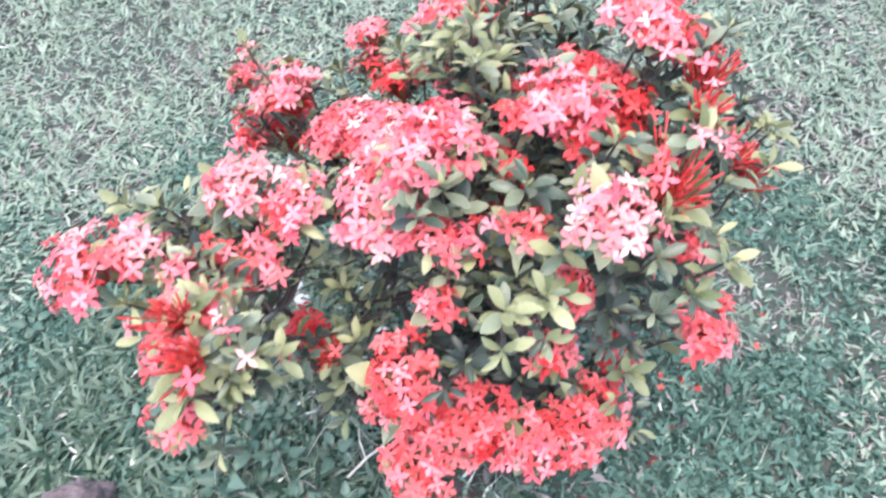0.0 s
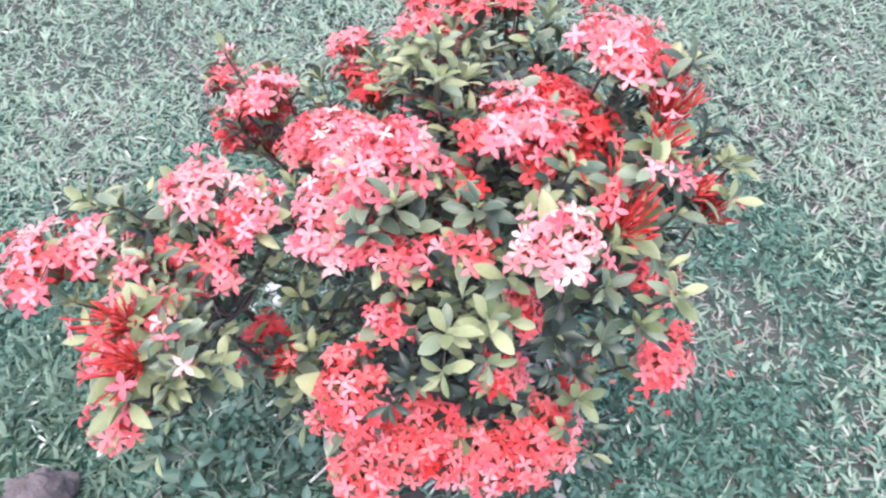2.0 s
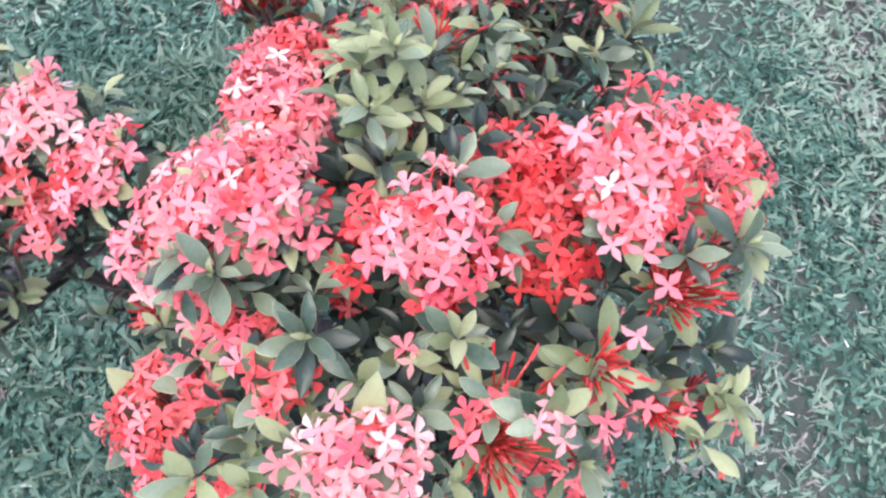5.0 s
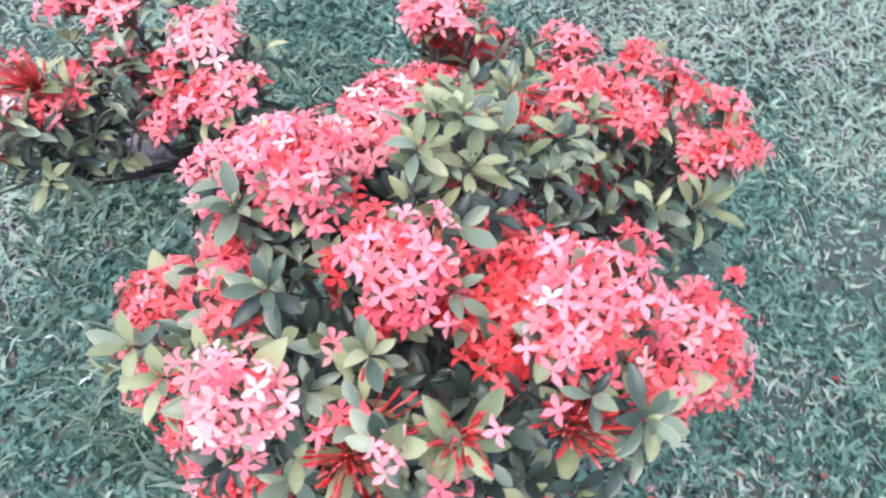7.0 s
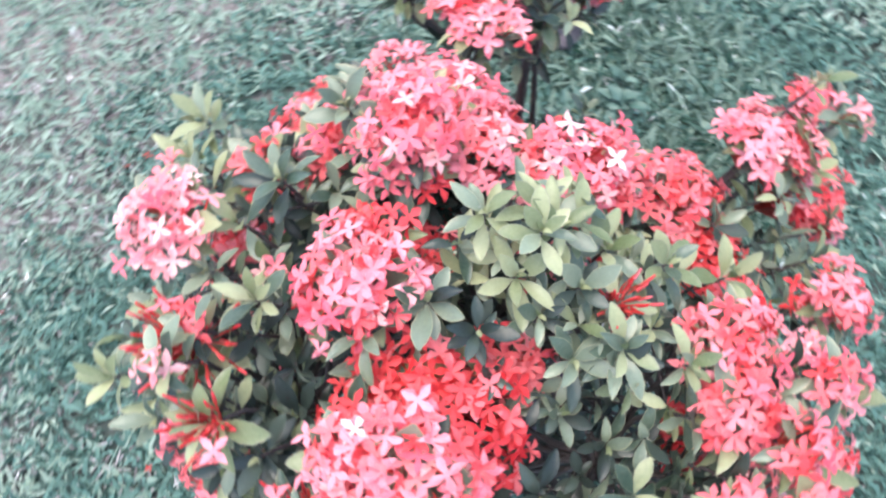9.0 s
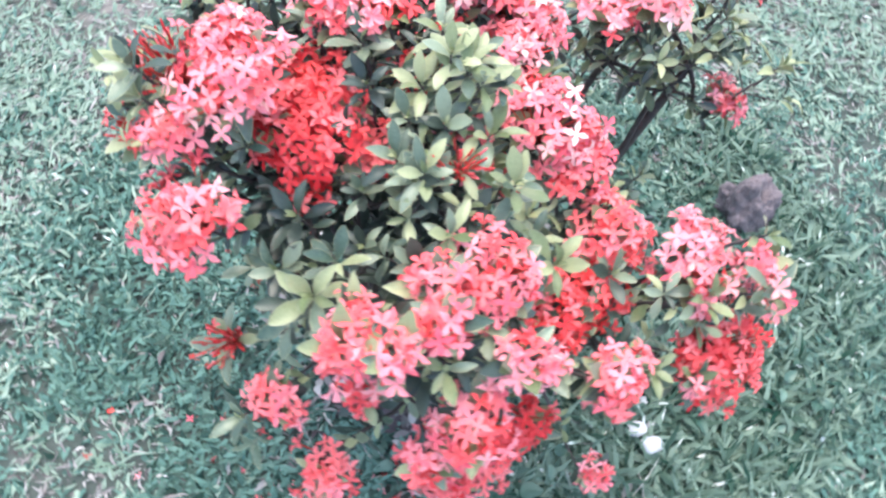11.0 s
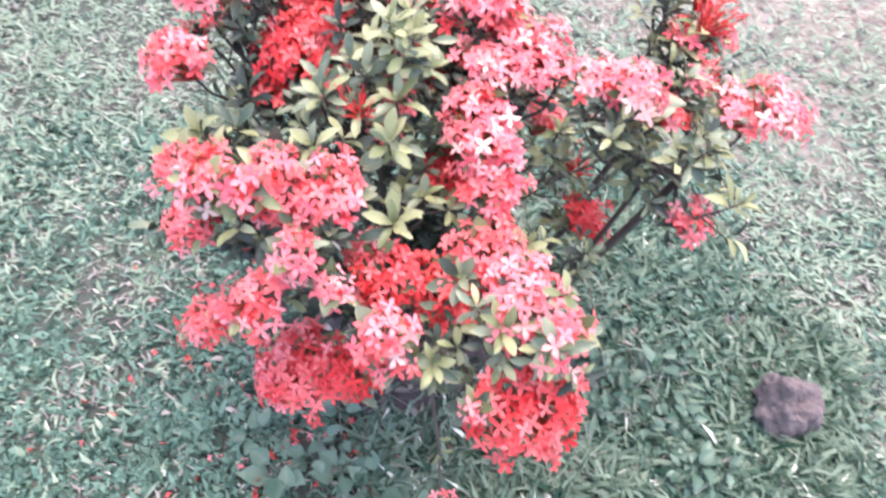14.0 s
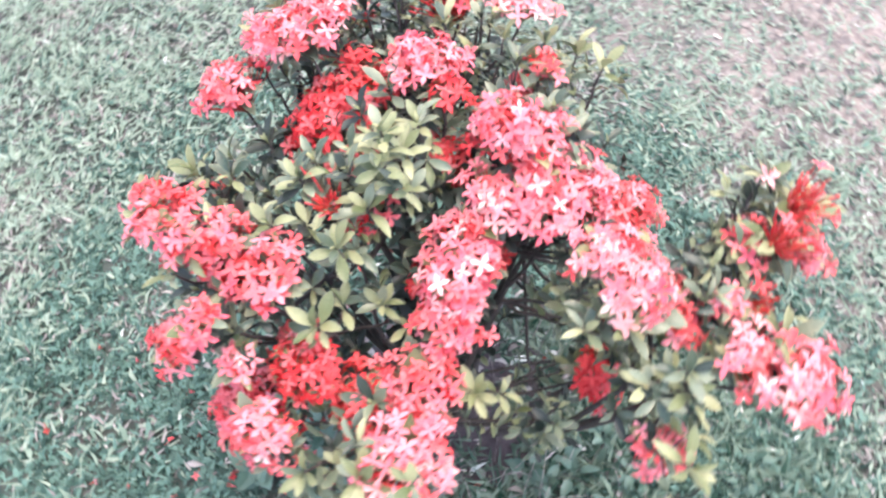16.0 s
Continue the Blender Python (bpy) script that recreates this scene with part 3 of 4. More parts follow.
head(0.123, -0.199, 0.747, 0.029, "red")
head(0.289, -0.078, 0.683, 0.042, "red")
head(0.338, -0.135, 0.580, 0.054, "red")
head(0.219, -0.147, 0.503, 0.032, "deep", collar=2)
head(0.129, -0.052, 0.839, 0.028, "deep", collar=2)
head(-0.102, -0.142, 0.775, 0.025, "pink")
head(-0.136, 0.045, 0.774, 0.062, "pink")
head(-0.095, 0.014, 0.779, 0.029, "coral")
head(0.291, 0.144, 0.853, 0.032, "coral")
head(0.229, 0.061, 0.911, 0.031, "pink")
head(0.196, 0.034, 0.799, 0.041, "deep", collar=2, count=28)
head(0.088, 0.127, 0.769, 0.026, "red")
head(-0.023, 0.148, 0.776, 0.018, "coral")
head(-0.014, 0.174, 0.837, 0.034, "bud")
head(0.047, -0.077, 0.815, 0.018, "deep", collar=2)
head(-0.014, -0.038, 0.827, 0.019, "deep", collar=2)
head(0.269, -0.045, 0.903, 0.034, "bud")
head(0.338, -0.024, 0.806, 0.034, "bud")
head(-0.202, -0.183, 0.542, 0.034, "bud")
head(0.212, -0.108, 0.875, 0.013, "red", collar=2)
head(0.287, -0.065, 0.855, 0.015, "coral")
head(-0.221, 0.159, 0.667, 0.056, "coral")
head(-0.190, 0.363, 0.692, 0.036, "coral")
head(-0.071, 0.370, 0.775, 0.029, "pink")
head(0.010, 0.310, 0.811, 0.038, "coral")
head(0.011, 0.353, 0.829, 0.031, "coral")
head(0.054, 0.387, 0.827, 0.023, "coral")
head(0.102, 0.369, 0.821, 0.030, "coral")
head(0.093, 0.331, 0.803, 0.023, "red")
head(0.029, 0.298, 0.688, 0.038, "deep")
head(-0.059, -0.090, 0.871, 0.044, "pink")
head(-0.096, -0.011, 0.699, 0.034, "deep", collar=2)
head(0.073, 0.112, 0.778, 0.032, "red")
head(0.147, 0.025, 0.825, 0.033, "deep", collar=2, count=18)
head(0.205, 0.039, 0.835, 0.031, "deep", collar=2, count=16)
head(0.136, 0.068, 0.836, 0.046, "deep")
head(0.164, 0.157, 0.752, 0.029, "deep", collar=2)
head(0.273, 0.219, 0.817, 0.055, "coral")
head(-0.042, 0.142, 0.779, 0.018, "coral")
head(-0.194, 0.350, 0.636, 0.033, "coral")
head(-0.095, 0.268, 0.687, 0.029, "red")
head(0.154, 0.102, 0.822, 0.061, "deep")
head(-0.084, 0.063, 0.663, 0.036, "deep")
head(-0.258, -0.125, 0.493, 0.048, "deep")
head(-0.423, -0.083, 0.645, 0.037, "coral")
head(-0.403, 0.233, 0.617, 0.017, "few", count=3)
head(-0.371, 0.287, 0.571, 0.077, "scarlet", collar=2)
head(0.077, 0.361, 0.790, 0.036, "pink")
head(0.003, 0.320, 0.775, 0.035, "pink")
head(0.203, 0.343, 0.607, 0.033, "red")
head(-0.132, 0.275, 0.674, 0.046, "deep")
head(-0.025, 0.411, 0.696, 0.043, "coral")
head(-0.099, 0.351, 0.481, 0.044, "deep")
head(0.021, 0.428, 0.620, 0.027, "coral")
head(-0.011, 0.404, 0.442, 0.042, "red")
head(0.157, 0.397, 0.456, 0.038, "red")
head(-0.102, 0.351, 0.708, 0.027, "pink")
head(-0.227, 0.226, 0.600, 0.018, "red", collar=2)
head(0.265, 0.278, 0.623, 0.035, "bud")
head(-0.034, -0.068, 0.884, 0.043, "pink")
head(0.016, -0.046, 0.718, 0.041, "deep", collar=2)
head(-0.322, -0.166, 0.739, 0.035, "red")
head(-0.284, -0.282, 0.784, 0.033, "red")
head(-0.347, -0.259, 0.748, 0.035, "bud")
head(-0.028, 0.365, 0.467, 0.071, "red")
head(-0.183, 0.226, 0.627, 0.046, "deep")
head(-0.379, 0.228, 0.699, 0.026, "coral")
head(0.060, -0.181, 0.836, 0.025, "red")
head(-0.283, -0.354, 0.828, 0.043, "bud")
head(-0.278, 0.336, 0.145, 0.030, "red", count=22, lean=(-0.2, 0.3, 1.0))

# leaf sprigs
sprig(0.044, -0.272, 0.801, "young", 8, 0.043, own=True)
sprig(-0.060, -0.128, 0.821, "green", 9, 0.049, own=True)
sprig(0.063, -0.140, 0.850, "green", 8, 0.043, own=True)
sprig(0.000, 0.038, 0.879, "young", 8, 0.039, shoots=1, own=True)
sprig(0.086, 0.038, 0.864, "green", 8, 0.042, shoots=1, own=True)
sprig(0.165, -0.082, 0.867, "young", 8, 0.039, own=True)
sprig(0.377, 0.014, 0.799, "young", 8, 0.039, own=True)
sprig(0.135, 0.304, 0.789, "young", 9, 0.048, own=True)
sprig(-0.120, 0.242, 0.731, "young", 8, 0.043, own=True)
sprig(-0.048, 0.134, 0.821, "young", 8, 0.043, own=True)
sprig(0.023, 0.085, 0.847, "young", 8, 0.043, own=True)
sprig(0.031, 0.191, 0.817, "green", 8, 0.039, shoots=1, own=True)
sprig(0.104, -0.209, 0.827, "young", 8, 0.041, own=True)
sprig(-0.313, -0.078, 0.774, "young", 8, 0.041, own=True)
sprig(-0.301, 0.266, 0.678, "young", 8, 0.041, own=True)
sprig(-0.242, 0.326, 0.623, "young", 8, 0.043, own=True)
sprig(-0.073, 0.186, 0.803, "young", 8, 0.040, shoots=1, own=True)
sprig(-0.031, -0.137, 0.843, "green", 8, 0.045, shoots=1, own=True)
sprig(0.052, 0.162, 0.821, "green", 8, 0.039, own=True)
sprig(-0.002, 0.246, 0.804, "young", 8, 0.037, own=True)
sprig(-0.467, -0.066, 0.712, "young", 8, 0.043)
sprig(-0.387, -0.109, 0.761, "green", 8, 0.038)
sprig(-0.395, -0.248, 0.750, "young", 8, 0.039)
sprig(-0.321, -0.190, 0.770, "green", 8, 0.038)
sprig(-0.287, -0.255, 0.784, "young", 8, 0.043)
sprig(-0.246, -0.257, 0.753, "green", 8, 0.038)
sprig(-0.278, -0.376, 0.779, "young", 8, 0.042)
sprig(-0.239, -0.348, 0.775, "young", 8, 0.038)
sprig(-0.293, -0.376, 0.718, "young", 8, 0.034)
sprig(-0.173, -0.133, 0.630, "young", 8, 0.034)
sprig(-0.152, -0.187, 0.579, "mixed", 8, 0.034)
sprig(0.001, -0.269, 0.683, "dark", 8, 0.038)
sprig(-0.024, -0.196, 0.760, "green", 8, 0.036)
sprig(0.085, -0.255, 0.804, "young", 8, 0.041)
sprig(0.264, -0.057, 0.872, "young", 8, 0.034)
sprig(0.333, 0.034, 0.822, "dark", 8, 0.039)
sprig(0.290, -0.101, 0.825, "green", 8, 0.039)
sprig(0.212, -0.167, 0.842, "young", 4, 0.034, shoots=0, nodes=1)
sprig(0.214, -0.182, 0.784, "green", 8, 0.038)
sprig(0.294, -0.183, 0.784, "young", 8, 0.039)
sprig(0.226, -0.181, 0.659, "dark", 8, 0.039)
sprig(0.164, -0.229, 0.744, "dark", 8, 0.039)
sprig(0.257, -0.204, 0.745, "green", 8, 0.038)
sprig(0.212, -0.222, 0.587, "young", 8, 0.039)
sprig(0.131, 0.297, 0.771, "dark", 8, 0.041)
sprig(-0.225, -0.134, 0.227, "young", 8, 0.034)
sprig(0.263, -0.196, 0.351, "mixed", 8, 0.034)
sprig(0.016, -0.086, 0.814, "green", 5, 0.028, shoots=0, nodes=1)
sprig(0.167, -0.140, 0.851, "green", 8, 0.032, shoots=1)
sprig(0.361, 0.009, 0.810, "young", 8, 0.032, shoots=1)
sprig(0.324, 0.098, 0.833, "green", 4, 0.039, shoots=0, nodes=1)
sprig(0.136, 0.264, 0.736, "dark", 8, 0.034, shoots=1)
sprig(0.024, 0.025, 0.840, "green", 4, 0.034, shoots=0, nodes=1)
sprig(0.139, 0.010, 0.861, "green", 4, 0.039, shoots=0, nodes=1)
sprig(0.228, 0.054, 0.862, "green", 3, 0.029, shoots=0, nodes=1)
sprig(0.025, -0.180, 0.791, "dark", 8, 0.032, shoots=1)
sprig(0.081, 0.084, 0.848, "dark", 8, 0.034, shoots=1)
sprig(-0.270, -0.200, 0.699, "green", 8, 0.031, shoots=1)
sprig(-0.006, 0.089, 0.896, "young", 8, 0.041, shoots=1)
sprig(0.038, 0.118, 0.831, "green", 8, 0.038, shoots=1)
sprig(0.032, 0.273, 0.785, "green", 8, 0.040, shoots=1)
sprig(0.178, 0.252, 0.748, "green", 8, 0.041, shoots=1)
sprig(0.311, 0.095, 0.891, "green", 8, 0.041, shoots=1)
sprig(-0.031, 0.074, 0.874, "young", 8, 0.038)
sprig(0.023, 0.192, 0.836, "young", 8, 0.040)
sprig(0.090, 0.175, 0.780, "green", 8, 0.036)
sprig(0.088, 0.226, 0.749, "green", 8, 0.038)
sprig(-0.029, 0.262, 0.756, "young", 8, 0.036)
sprig(0.309, 0.112, 0.864, "young", 8, 0.040)
sprig(0.150, 0.232, 0.703, "green", 8, 0.039)
sprig(-0.061, 0.175, 0.787, "young", 6, 0.033, shoots=0, nodes=1)
sprig(-0.104, 0.152, 0.689, "young", 8, 0.037)
sprig(-0.075, 0.335, 0.722, "green", 5, 0.054, shoots=0, nodes=1)
sprig(-0.207, 0.212, 0.647, "green", 8, 0.043)
sprig(0.008, 0.378, 0.773, "young", 4, 0.037, shoots=0, nodes=1)
sprig(0.000, 0.135, 0.841, "green", 8, 0.041)
sprig(-0.276, -0.064, 0.752, "green", 8, 0.041)
sprig(-0.401, -0.106, 0.742, "young", 8, 0.042)
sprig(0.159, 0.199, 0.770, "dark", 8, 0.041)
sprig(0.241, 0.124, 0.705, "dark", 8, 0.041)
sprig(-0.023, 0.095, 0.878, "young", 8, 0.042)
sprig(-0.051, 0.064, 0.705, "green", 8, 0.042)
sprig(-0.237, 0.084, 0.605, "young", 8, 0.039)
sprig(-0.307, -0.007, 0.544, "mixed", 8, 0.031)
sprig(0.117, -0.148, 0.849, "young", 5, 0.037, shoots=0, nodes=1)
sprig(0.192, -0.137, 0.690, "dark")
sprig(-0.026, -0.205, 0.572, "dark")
sprig(-0.200, -0.187, 0.420, "mixed")
sprig(-0.249, -0.197, 0.500, "mixed", 9, 0.036)
sprig(-0.166, -0.166, 0.495, "mixed", 9, 0.036)
sprig(-0.215, -0.160, 0.470, "young", 8, 0.036)
sprig(-0.257, -0.197, 0.613, "green", 8, 0.038)
sprig(-0.187, -0.104, 0.594, "mixed", 9, 0.042, nodes=0, shoots=0)
sprig(-0.245, -0.050, 0.330, "mixed", 9, 0.036, nodes=1)
sprig(-0.295, 0.000, 0.492, "mixed")
sprig(-0.358, -0.088, 0.698, "green")
sprig(0.238, 0.354, 0.581, "green")
sprig(-0.357, 0.223, 0.754, "young", 4, 0.034, nodes=1, shoots=0)
# foliage inside the crown, its shade put into a dark leaf colour
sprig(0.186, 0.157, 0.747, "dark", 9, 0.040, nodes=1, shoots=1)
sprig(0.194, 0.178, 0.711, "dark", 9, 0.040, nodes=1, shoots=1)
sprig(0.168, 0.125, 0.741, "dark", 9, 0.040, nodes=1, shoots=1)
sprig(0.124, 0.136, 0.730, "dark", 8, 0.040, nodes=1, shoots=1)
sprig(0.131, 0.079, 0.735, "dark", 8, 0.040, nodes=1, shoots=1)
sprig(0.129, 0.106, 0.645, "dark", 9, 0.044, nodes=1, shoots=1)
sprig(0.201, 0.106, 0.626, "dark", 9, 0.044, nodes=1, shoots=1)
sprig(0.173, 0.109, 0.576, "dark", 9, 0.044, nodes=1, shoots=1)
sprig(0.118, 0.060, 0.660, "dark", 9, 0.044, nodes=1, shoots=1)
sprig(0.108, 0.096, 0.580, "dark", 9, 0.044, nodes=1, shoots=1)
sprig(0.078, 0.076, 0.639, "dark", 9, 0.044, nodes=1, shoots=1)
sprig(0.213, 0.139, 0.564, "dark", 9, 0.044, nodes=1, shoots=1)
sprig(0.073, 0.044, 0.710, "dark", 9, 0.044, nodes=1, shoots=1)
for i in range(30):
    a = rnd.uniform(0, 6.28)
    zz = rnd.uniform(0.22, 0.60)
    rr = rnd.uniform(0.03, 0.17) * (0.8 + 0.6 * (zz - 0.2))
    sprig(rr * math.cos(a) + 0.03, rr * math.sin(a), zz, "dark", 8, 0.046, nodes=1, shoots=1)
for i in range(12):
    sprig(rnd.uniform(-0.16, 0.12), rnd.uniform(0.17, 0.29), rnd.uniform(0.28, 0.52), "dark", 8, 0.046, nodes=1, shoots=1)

# leaves that close the gaps between neighbouring tips, most darkened to imitate shade
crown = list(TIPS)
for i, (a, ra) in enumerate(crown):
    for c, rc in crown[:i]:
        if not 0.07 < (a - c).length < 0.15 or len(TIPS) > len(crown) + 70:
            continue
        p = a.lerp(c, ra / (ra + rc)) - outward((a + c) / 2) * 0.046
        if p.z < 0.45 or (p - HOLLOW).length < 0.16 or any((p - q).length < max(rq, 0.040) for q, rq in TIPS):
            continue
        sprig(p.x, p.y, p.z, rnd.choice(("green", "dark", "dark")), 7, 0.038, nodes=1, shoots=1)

# limbs from the foot to the forks
def limb(points, r0, r1):
    """A woody limb that bends evenly through its points."""
    pts = [Vector(p) for p in points]
    out = []
    for i in range(len(pts) - 1):
        a, b_, c, d = pts[max(i - 1, 0)], pts[i], pts[i + 1], pts[min(i + 2, len(pts) - 1)]
        for k in range(5):
            s = k / 5
            out.append(0.5 * ((2 * b_) + (c - a) * s + (2 * a - 5 * b_ + 4 * c - d) * s * s + (3 * b_ - a - 3 * c + d) * s ** 3))
    out.append(pts[-1])
    b = Build(BARK)
    b.tube(out, r0, r1, 0, 7)
    part("branch", b, bush, "dark brown woody branch")


for i, h in enumerate(HUBS):
    if h.x < -0.24:
        continue
    foot = Vector((0.045 * math.cos(i * 2.1) - 0.02, 0.045 * math.sin(i * 2.1) + 0.03, -0.01))
    mid = foot.lerp(h, 0.5) + Vector((0.03 * math.sin(i * 3.3), 0.03 * math.cos(i * 2.7), 0.03))
    limb((foot, mid, h), 0.010, 0.0045)
limb(((-0.09, -0.02, -0.01), (-0.219, -0.083, 0.211), (-0.312, -0.111, 0.449), (-0.379, -0.131, 0.650)), 0.0105, 0.0070)
limb(((-0.08, -0.05, -0.01), (-0.18, -0.13, 0.26), (-0.244, -0.179, 0.516), (-0.272, -0.177, 0.606)), 0.008, 0.0048)
limb(((-0.219, -0.083, 0.211), (-0.279, -0.072, 0.416), (-0.329, -0.103, 0.620)), 0.006, 0.0040)
limb(((-0.379, -0.131, 0.641), (-0.350, -0.207, 0.660), (-0.317, -0.257, 0.680)), 0.005, 0.004)


# ---- stone beside the bush ----
def stone(x, y, r, h):
    me = bpy.data.meshes.new("stone")
    bm = bmesh.new()
    bmesh.ops.create_icosphere(bm, subdivisions=5, radius=1.0)
    for v in bm.verts:
        d = v.co.normalized()
        k = 1 + 0.46 * noise.noise(d * 1.3 + Vector((4, 1, 2))) + 0.17 * noise.noise(d * 3.8) + 0.10 * noise.noise(d * 11)
        v.co = Vector((d.x * r * k, d.y * r * k * 0.85, d.z * h * k))
    bm.to_mesh(me); bm.free()
    me.materials.append(STONE)
    me.polygons.foreach_set("use_smooth", [True] * len(me.polygons))
    ob = new("stone", me)
    ob.location = (x, y, h * 0.28)
    return tagged(ob, "rough mauve-brown stone half sunk in the lawn", "stone")


stone(-0.733, -0.272, 0.065, 0.094)


# ---- broad-leaved weeds ----
def weed_leaf(width, droop):
    """An ovate leaf along +x, widest near its base, hollowed at the midrib."""
    verts, faces = [], []
    rows = ((0.0, 0.05), (0.10, 0.55), (0.28, 1.0), (0.50, 0.92), (0.72, 0.60), (0.88, 0.28), (1.0, 0.03))
    for s, w in rows:
        hw = w * width / 2
        z = droop * (0.9 * s - 1.3 * s * s)
        verts += [Vector((s, y, z + 0.35 * abs(y) + 0.03 * math.sin(9 * s + 5 * y))) for y in (-hw, -hw * 0.5, 0, hw * 0.5, hw)]
    for i in range(len(rows) - 1):
        faces += [(5 * i + k, 5 * i + k + 5, 5 * i + k + 6, 5 * i + k + 1) for k in range(4)]
    return verts, faces


WEED_LEAVES = [weed_leaf(0.62, 0.3), weed_leaf(0.50, 0.5), weed_leaf(0.75, 0.2)]


def weed(count, size, only=None):
    ob = tagged(new("weed"), "low broad-leaved green weed in the grass", "weed", "weeds under the bush")
    for i in range(count):
        a = i * 2.4 + rnd.uniform(-0.5, 0.5)
        verts, faces = WEED_LEAVES[only] if only is not None else rnd.choice(WEED_LEAVES)
        b = Build(WEED)
        h = 0.015 + 0.045 * i / count
        sz = size * rnd.uniform(0.65, 1.2)
        m = (Matrix.Translation((0, 0, h)) @ Matrix.Rotation(a, 4, "Z") @ Matrix.Translation((rnd.uniform(0.010, 0.028), 0, 0)) @ Matrix.Rotation(-rnd.uniform(-0.3, 0.7), 4, "Y")
             @ Matrix.Rotation(rnd.uniform(-0.5, 0.5), 4, "X") @ Matrix.Scale(sz, 4))
        b.add([m @ v for v in verts], faces)
        b.tube([(0, 0, h - 0.012), m @ Vector((0.04, 0, 0))], 0.0012, 0.0010, 0, 4, False)
        part("leaf", b, ob)
    b = Build(WEED)
    b.tube([(0, 0, -0.005), (0.002, 0, 0.03), (0, 0.002, 0.06)], 0.0020, 0.0010, 0, 5)
    part("stem", b, ob)
    return ob


WEEDS = [weed(7, 0.044), weed(9, 0.036), weed(5, 0.056)]
for w in WEEDS:
    w.location = (0, 0, 0)
spots = []
for i in range(22):
    spots.append((rnd.uniform(-0.64, -0.18), rnd.uniform(-0.30, -0.04)))
for i in range(10):
    spots.append((rnd.uniform(-0.16, 0.14), rnd.uniform(0.27, 0.43)))
for i in range(8):
    spots.append((rnd.uniform(-0.42, -0.20), rnd.uniform(0.02, 0.26)))
for i in range(18):
    spots.append((rnd.uniform(-0.62, -0.16), rnd.uniform(-0.33, -0.02)))
for i in range(46):
    spots.append((rnd.uniform(-1.05, -0.28), rnd.uniform(-0.55, 0.45)))
for i in range(16):
    spots.append((rnd.uniform(-0.26, 0.12), rnd.uniform(0.14, 0.32)))
for i, (x, y) in enumerate(spots):
    m = pose(x, y, 0.010 if x < -0.15 and y < 0.1 else 0.0, rnd.uniform(-8, 8), rnd.uniform(-8, 8), rnd.uniform(0, 360)) @ Matrix.Scale(rnd.uniform(0.6, 0.95) if y > 0.2 and x > -0.2 or -0.66 < x < -0.2 and -0.27 < y < 0.02 else rnd.uniform(0.45, 0.8), 4)
    if i < 3:
        WEEDS[i].matrix_basis = m
    else:
        copy_thing(WEEDS[i % 3], m)

# round-leaved seedlings on the shaded side
SEEDLINGS = [(-0.064, 0.361, 1.2), (-0.135, 0.349, 1.1), (0.038, 0.430, 1.2), (-0.014, 0.456, 1.1), (0.005, 0.365, 0.9), (0.124, 0.392, 0.9), (-0.533, 0.161, 1.0), (-0.511, 0.207, 0.8)]
broad = weed(4, 0.044, 2)
for i, (x, y, k) in enumerate(SEEDLINGS):
    m = pose(x, y, 0.0, rnd.uniform(-6, 6), rnd.uniform(-6, 6), rnd.uniform(0, 360)) @ Matrix.Scale(k * 0.95, 4)
    if i == 0:
        broad.matrix_basis = m
    else:
        copy_thing(broad, m)


# ---- fallen flowers ----
def fallen(mat, k):
    b = Build(mat, BUD_RED)
    verts, faces = FLOWERS[k]
    b.add([v * 0.0088 for v in verts], faces)
    b.tube([(0, 0, 0), (0.004, 0, -0.003), (0.016, 0.003, -0.004)], 0.0009, 0.0007, 1, 4, False)
    return tagged(new("fallen_flower", b.mesh("fallen_flower", False)), "wilted red flower fallen on the grass", "fallen flower", "fallen flowers")


FALLEN = [fallen(PETAL_RED, 2), fallen(BUD_RED, 4), fallen(PETAL_PINK, 2), fallen(BUD_RED, 3)]
for i in range(150):
    a = rnd.uniform(0, 6.28) if i % 2 else rnd.gauss(1.5, 0.7)
    r = 0.22 + abs(rnd.gauss(0, 0.25))
    m = pose(r * math.cos(a) + 0.04, r * math.sin(a) + 0.06, rnd.uniform(0.008, 0.020), rnd.uniform(-70, 70), rnd.uniform(-70, 70), rnd.uniform(0, 360))
    if i < 4:
        FALLEN[i].matrix_basis = m
    else:
        copy_thing(FALLEN[i % 4], m)
DROPS = ((-0.018, 0.302), (-0.069, 0.294), (-0.164, 0.302), (0.102, 0.434), (0.027, 0.495), (-0.160, 0.378), (0.064, 0.353), (0.052, 0.288), (0.060, 0.471))
for i, (x, y) in enumerate(DROPS * 5):
    copy_thing(FALLEN[i % 4], pose(x + rnd.gauss(0, 0.016), y + rnd.gauss(0, 0.016), rnd.uniform(0.012, 0.030), rnd.uniform(-70, 70), rnd.uniform(-70, 70), rnd.uniform(0, 360)))


# a whole flower head dropped on the lawn
drop = Build(PETAL_RED, PETAL_DEEP_SHADE, BUD_RED)
for i in range(16):
    d = Vector((rnd.gauss(0, 0.5), rnd.gauss(0, 0.5), rnd.uniform(0.4, 1.0))).normalized()
    at = Vector((0, 0, 0.004)) + Vector((d.x * 0.022, d.y * 0.022, d.z * 0.016))
    m = Matrix.Translation(at) @ basis(d + Vector((0, 0, 0.6)), rnd.uniform(0, 6.28)) @ Matrix.Scale(rnd.uniform(0.010, 0.0135), 4)
    verts, faces = FLOWERS[i % len(FLOWERS)]
    drop.add([m @ v for v in verts], faces, i % 2)
    drop.tube([(0, 0, 0.002), at * 0.6, at], 0.0009, 0.0008, 2, 4, False)
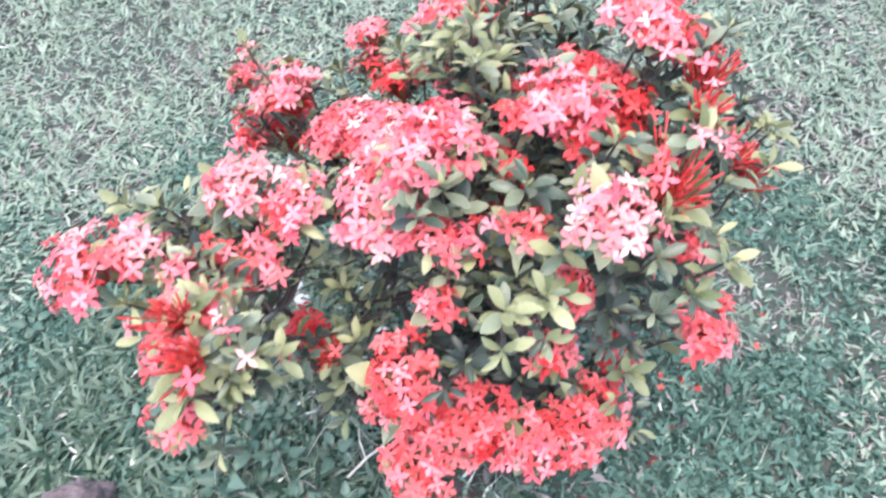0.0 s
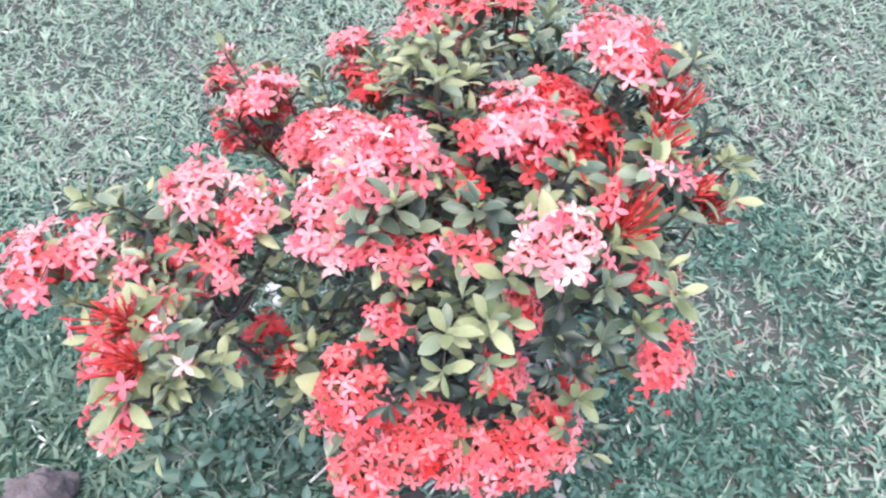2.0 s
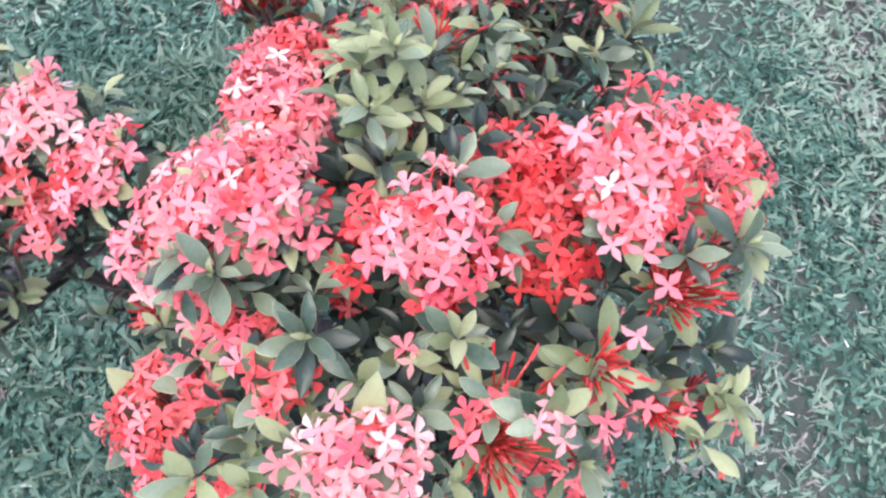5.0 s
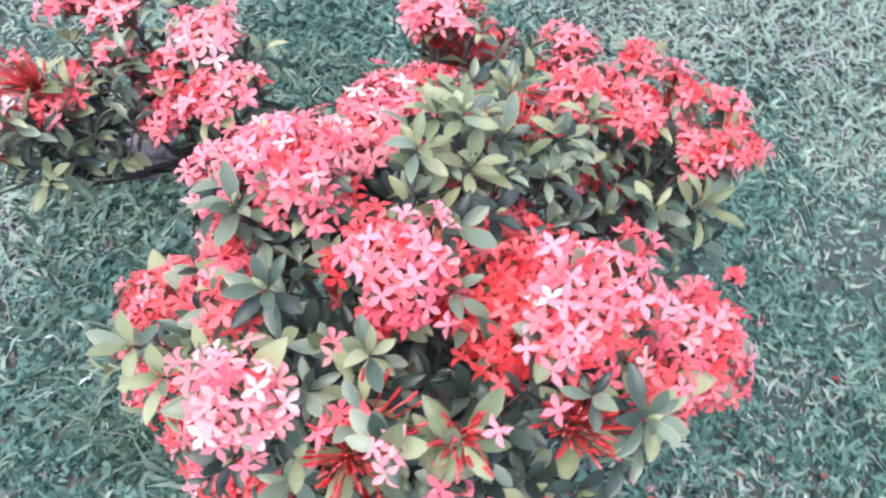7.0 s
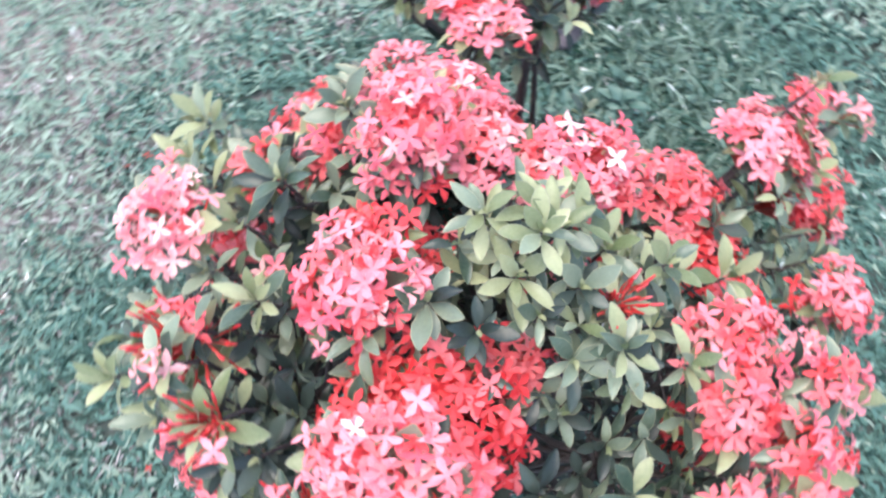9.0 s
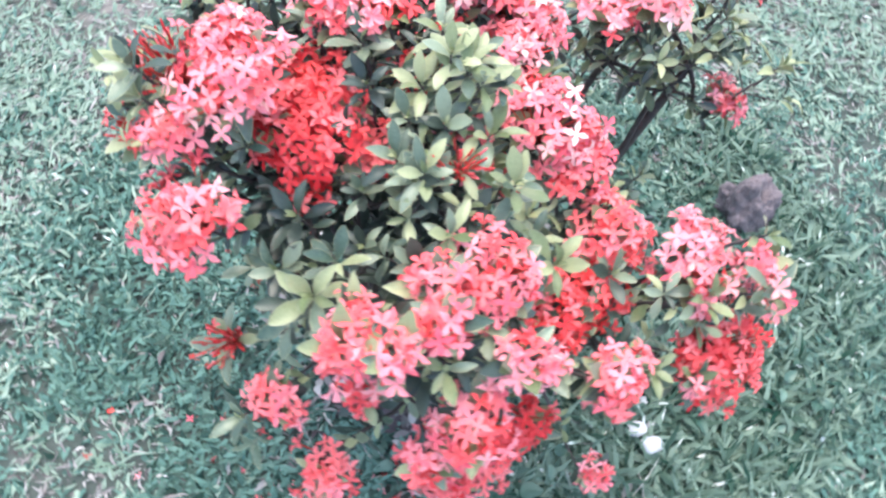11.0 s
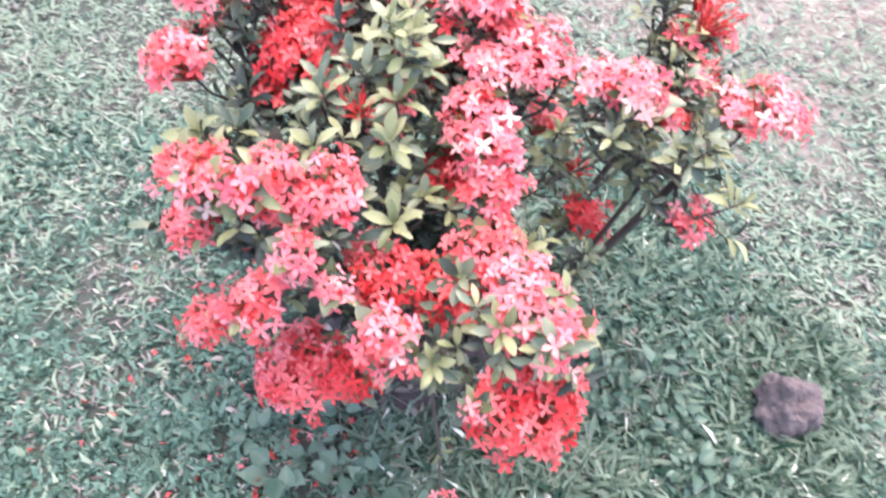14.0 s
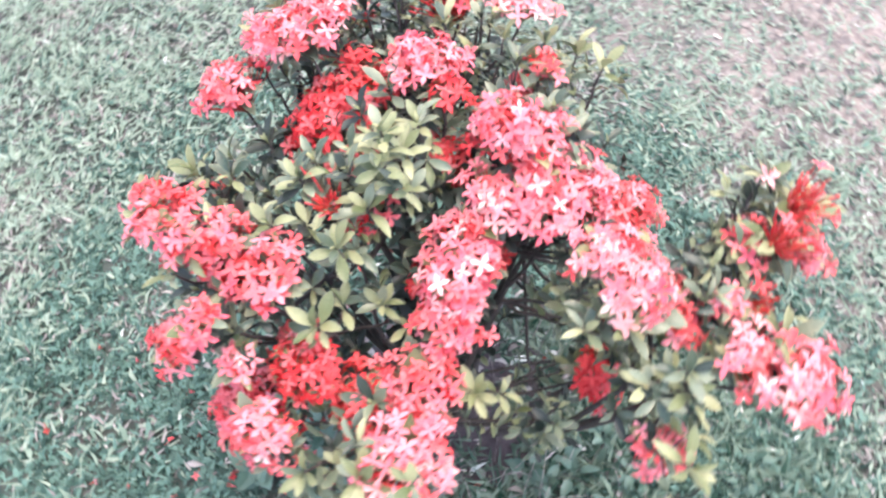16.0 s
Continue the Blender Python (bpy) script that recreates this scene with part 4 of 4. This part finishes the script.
fallen_head = tagged(new("fallen_blossom", drop.mesh("fallen_blossom", False)), "small red flower head dropped on the lawn", "fallen flower")
fallen_head.location = (0.057, 0.758, 0.008)


# ---- pebble and dry twig ----
def pebble(x, y, r):
    me = bpy.data.meshes.new("pebble")
    bm = bmesh.new()
    bmesh.ops.create_icosphere(bm, subdivisions=3, radius=r)
    for v in bm.verts:
        k = 1 + 0.15 * noise.noise(v.co / r * 1.3)
        v.co = Vector((v.co.x * 1.2, v.co.y * 0.9, v.co.z * 0.65)) * k
    bm.to_mesh(me); bm.free()
    me.materials.append(PEBBLE)
    me.polygons.foreach_set("use_smooth", [True] * len(me.polygons))
    ob = new("pebble", me)
    ob.location = (x, y, r * 0.7 + 0.018)
    return tagged(ob, "smooth pale grey pebble in the grass", "pebble", "pebbles in the grass")


pebble(-0.395, 0.231, 0.017)
pebble(-0.418, 0.263, 0.019)
pebble(-0.428, 0.224, 0.009)
pebble(-0.417, 0.174, 0.010)
dry = Build(TWIG_DRY)
dry.tube([(-0.235, -0.18, 0.03), (-0.20, -0.15, 0.055), (-0.17, -0.125, 0.06), (-0.14, -0.10, 0.07)], 0.0030, 0.0018, 0, 5)
dry.tube([(-0.20, -0.15, 0.055), (-0.215, -0.12, 0.06), (-0.222, -0.09, 0.055)], 0.0020, 0.0012, 0, 5)
dry.tube([(-0.17, -0.125, 0.06), (-0.145, -0.145, 0.055), (-0.12, -0.15, 0.06)], 0.0018, 0.0010, 0, 5)
tagged(part("dry_twig", dry, None), "bleached forked dry twig under the bush", "twig")


# ---- dead leaves under the bush ----
def dead_leaf(k):
    verts, faces, rim = LEAVES[k]
    b = Build(STRAW)
    b.add([Vector((v.x, v.y * 1.1, v.z * 1.8)) * 0.036 for v in verts], faces + rim)
    return tagged(new("dead_leaf", b.mesh("dead_leaf")), "curled dry mauve-brown leaf on the ground", "dead leaf", "dead leaves")


DEAD = [dead_leaf(0), dead_leaf(2), dead_leaf(3)]
for i in range(170):
    a = rnd.uniform(0, 6.28)
    r = 0.08 + abs(rnd.gauss(0, 0.17))
    m = pose(r * math.cos(a), r * math.sin(a) + 0.05, rnd.uniform(0.02, 0.034) if r < 0.28 else 0.014, rnd.uniform(-25, 25), rnd.uniform(-25, 25), rnd.uniform(0, 360))
    if i < 3:
        DEAD[i].matrix_basis = m
    else:
        copy_thing(DEAD[i % 3], m)


# ---- long dry stems leaning under the bush ----
strands = Build(STRAW)
for i in range(210):
    a = rnd.uniform(2.2, 5.0) if i % 2 else rnd.uniform(0, 6.28)
    r = rnd.uniform(0.20, 0.52) if i % 2 else rnd.uniform(0.08, 0.32)
    p = Vector((r * math.cos(a), r * math.sin(a), 0.004))
    d = Vector((rnd.uniform(-1, 1), rnd.uniform(-1, 1), 0)).normalized() * rnd.uniform(0.04, 0.10)
    h = rnd.uniform(0.02, 0.07)
    strands.tube([p, p + d * 0.45 + Vector((0, 0, h)), p + d * 0.8 + Vector((0, 0, h * 1.1)), p + d * 1.2 + Vector((0, 0, h * 0.8))], 0.0011, 0.0005, 0, 4)
tagged(part("dry_stems", strands, None), "thin dry stems leaning under the bush", "dry stems", kind="stuff")
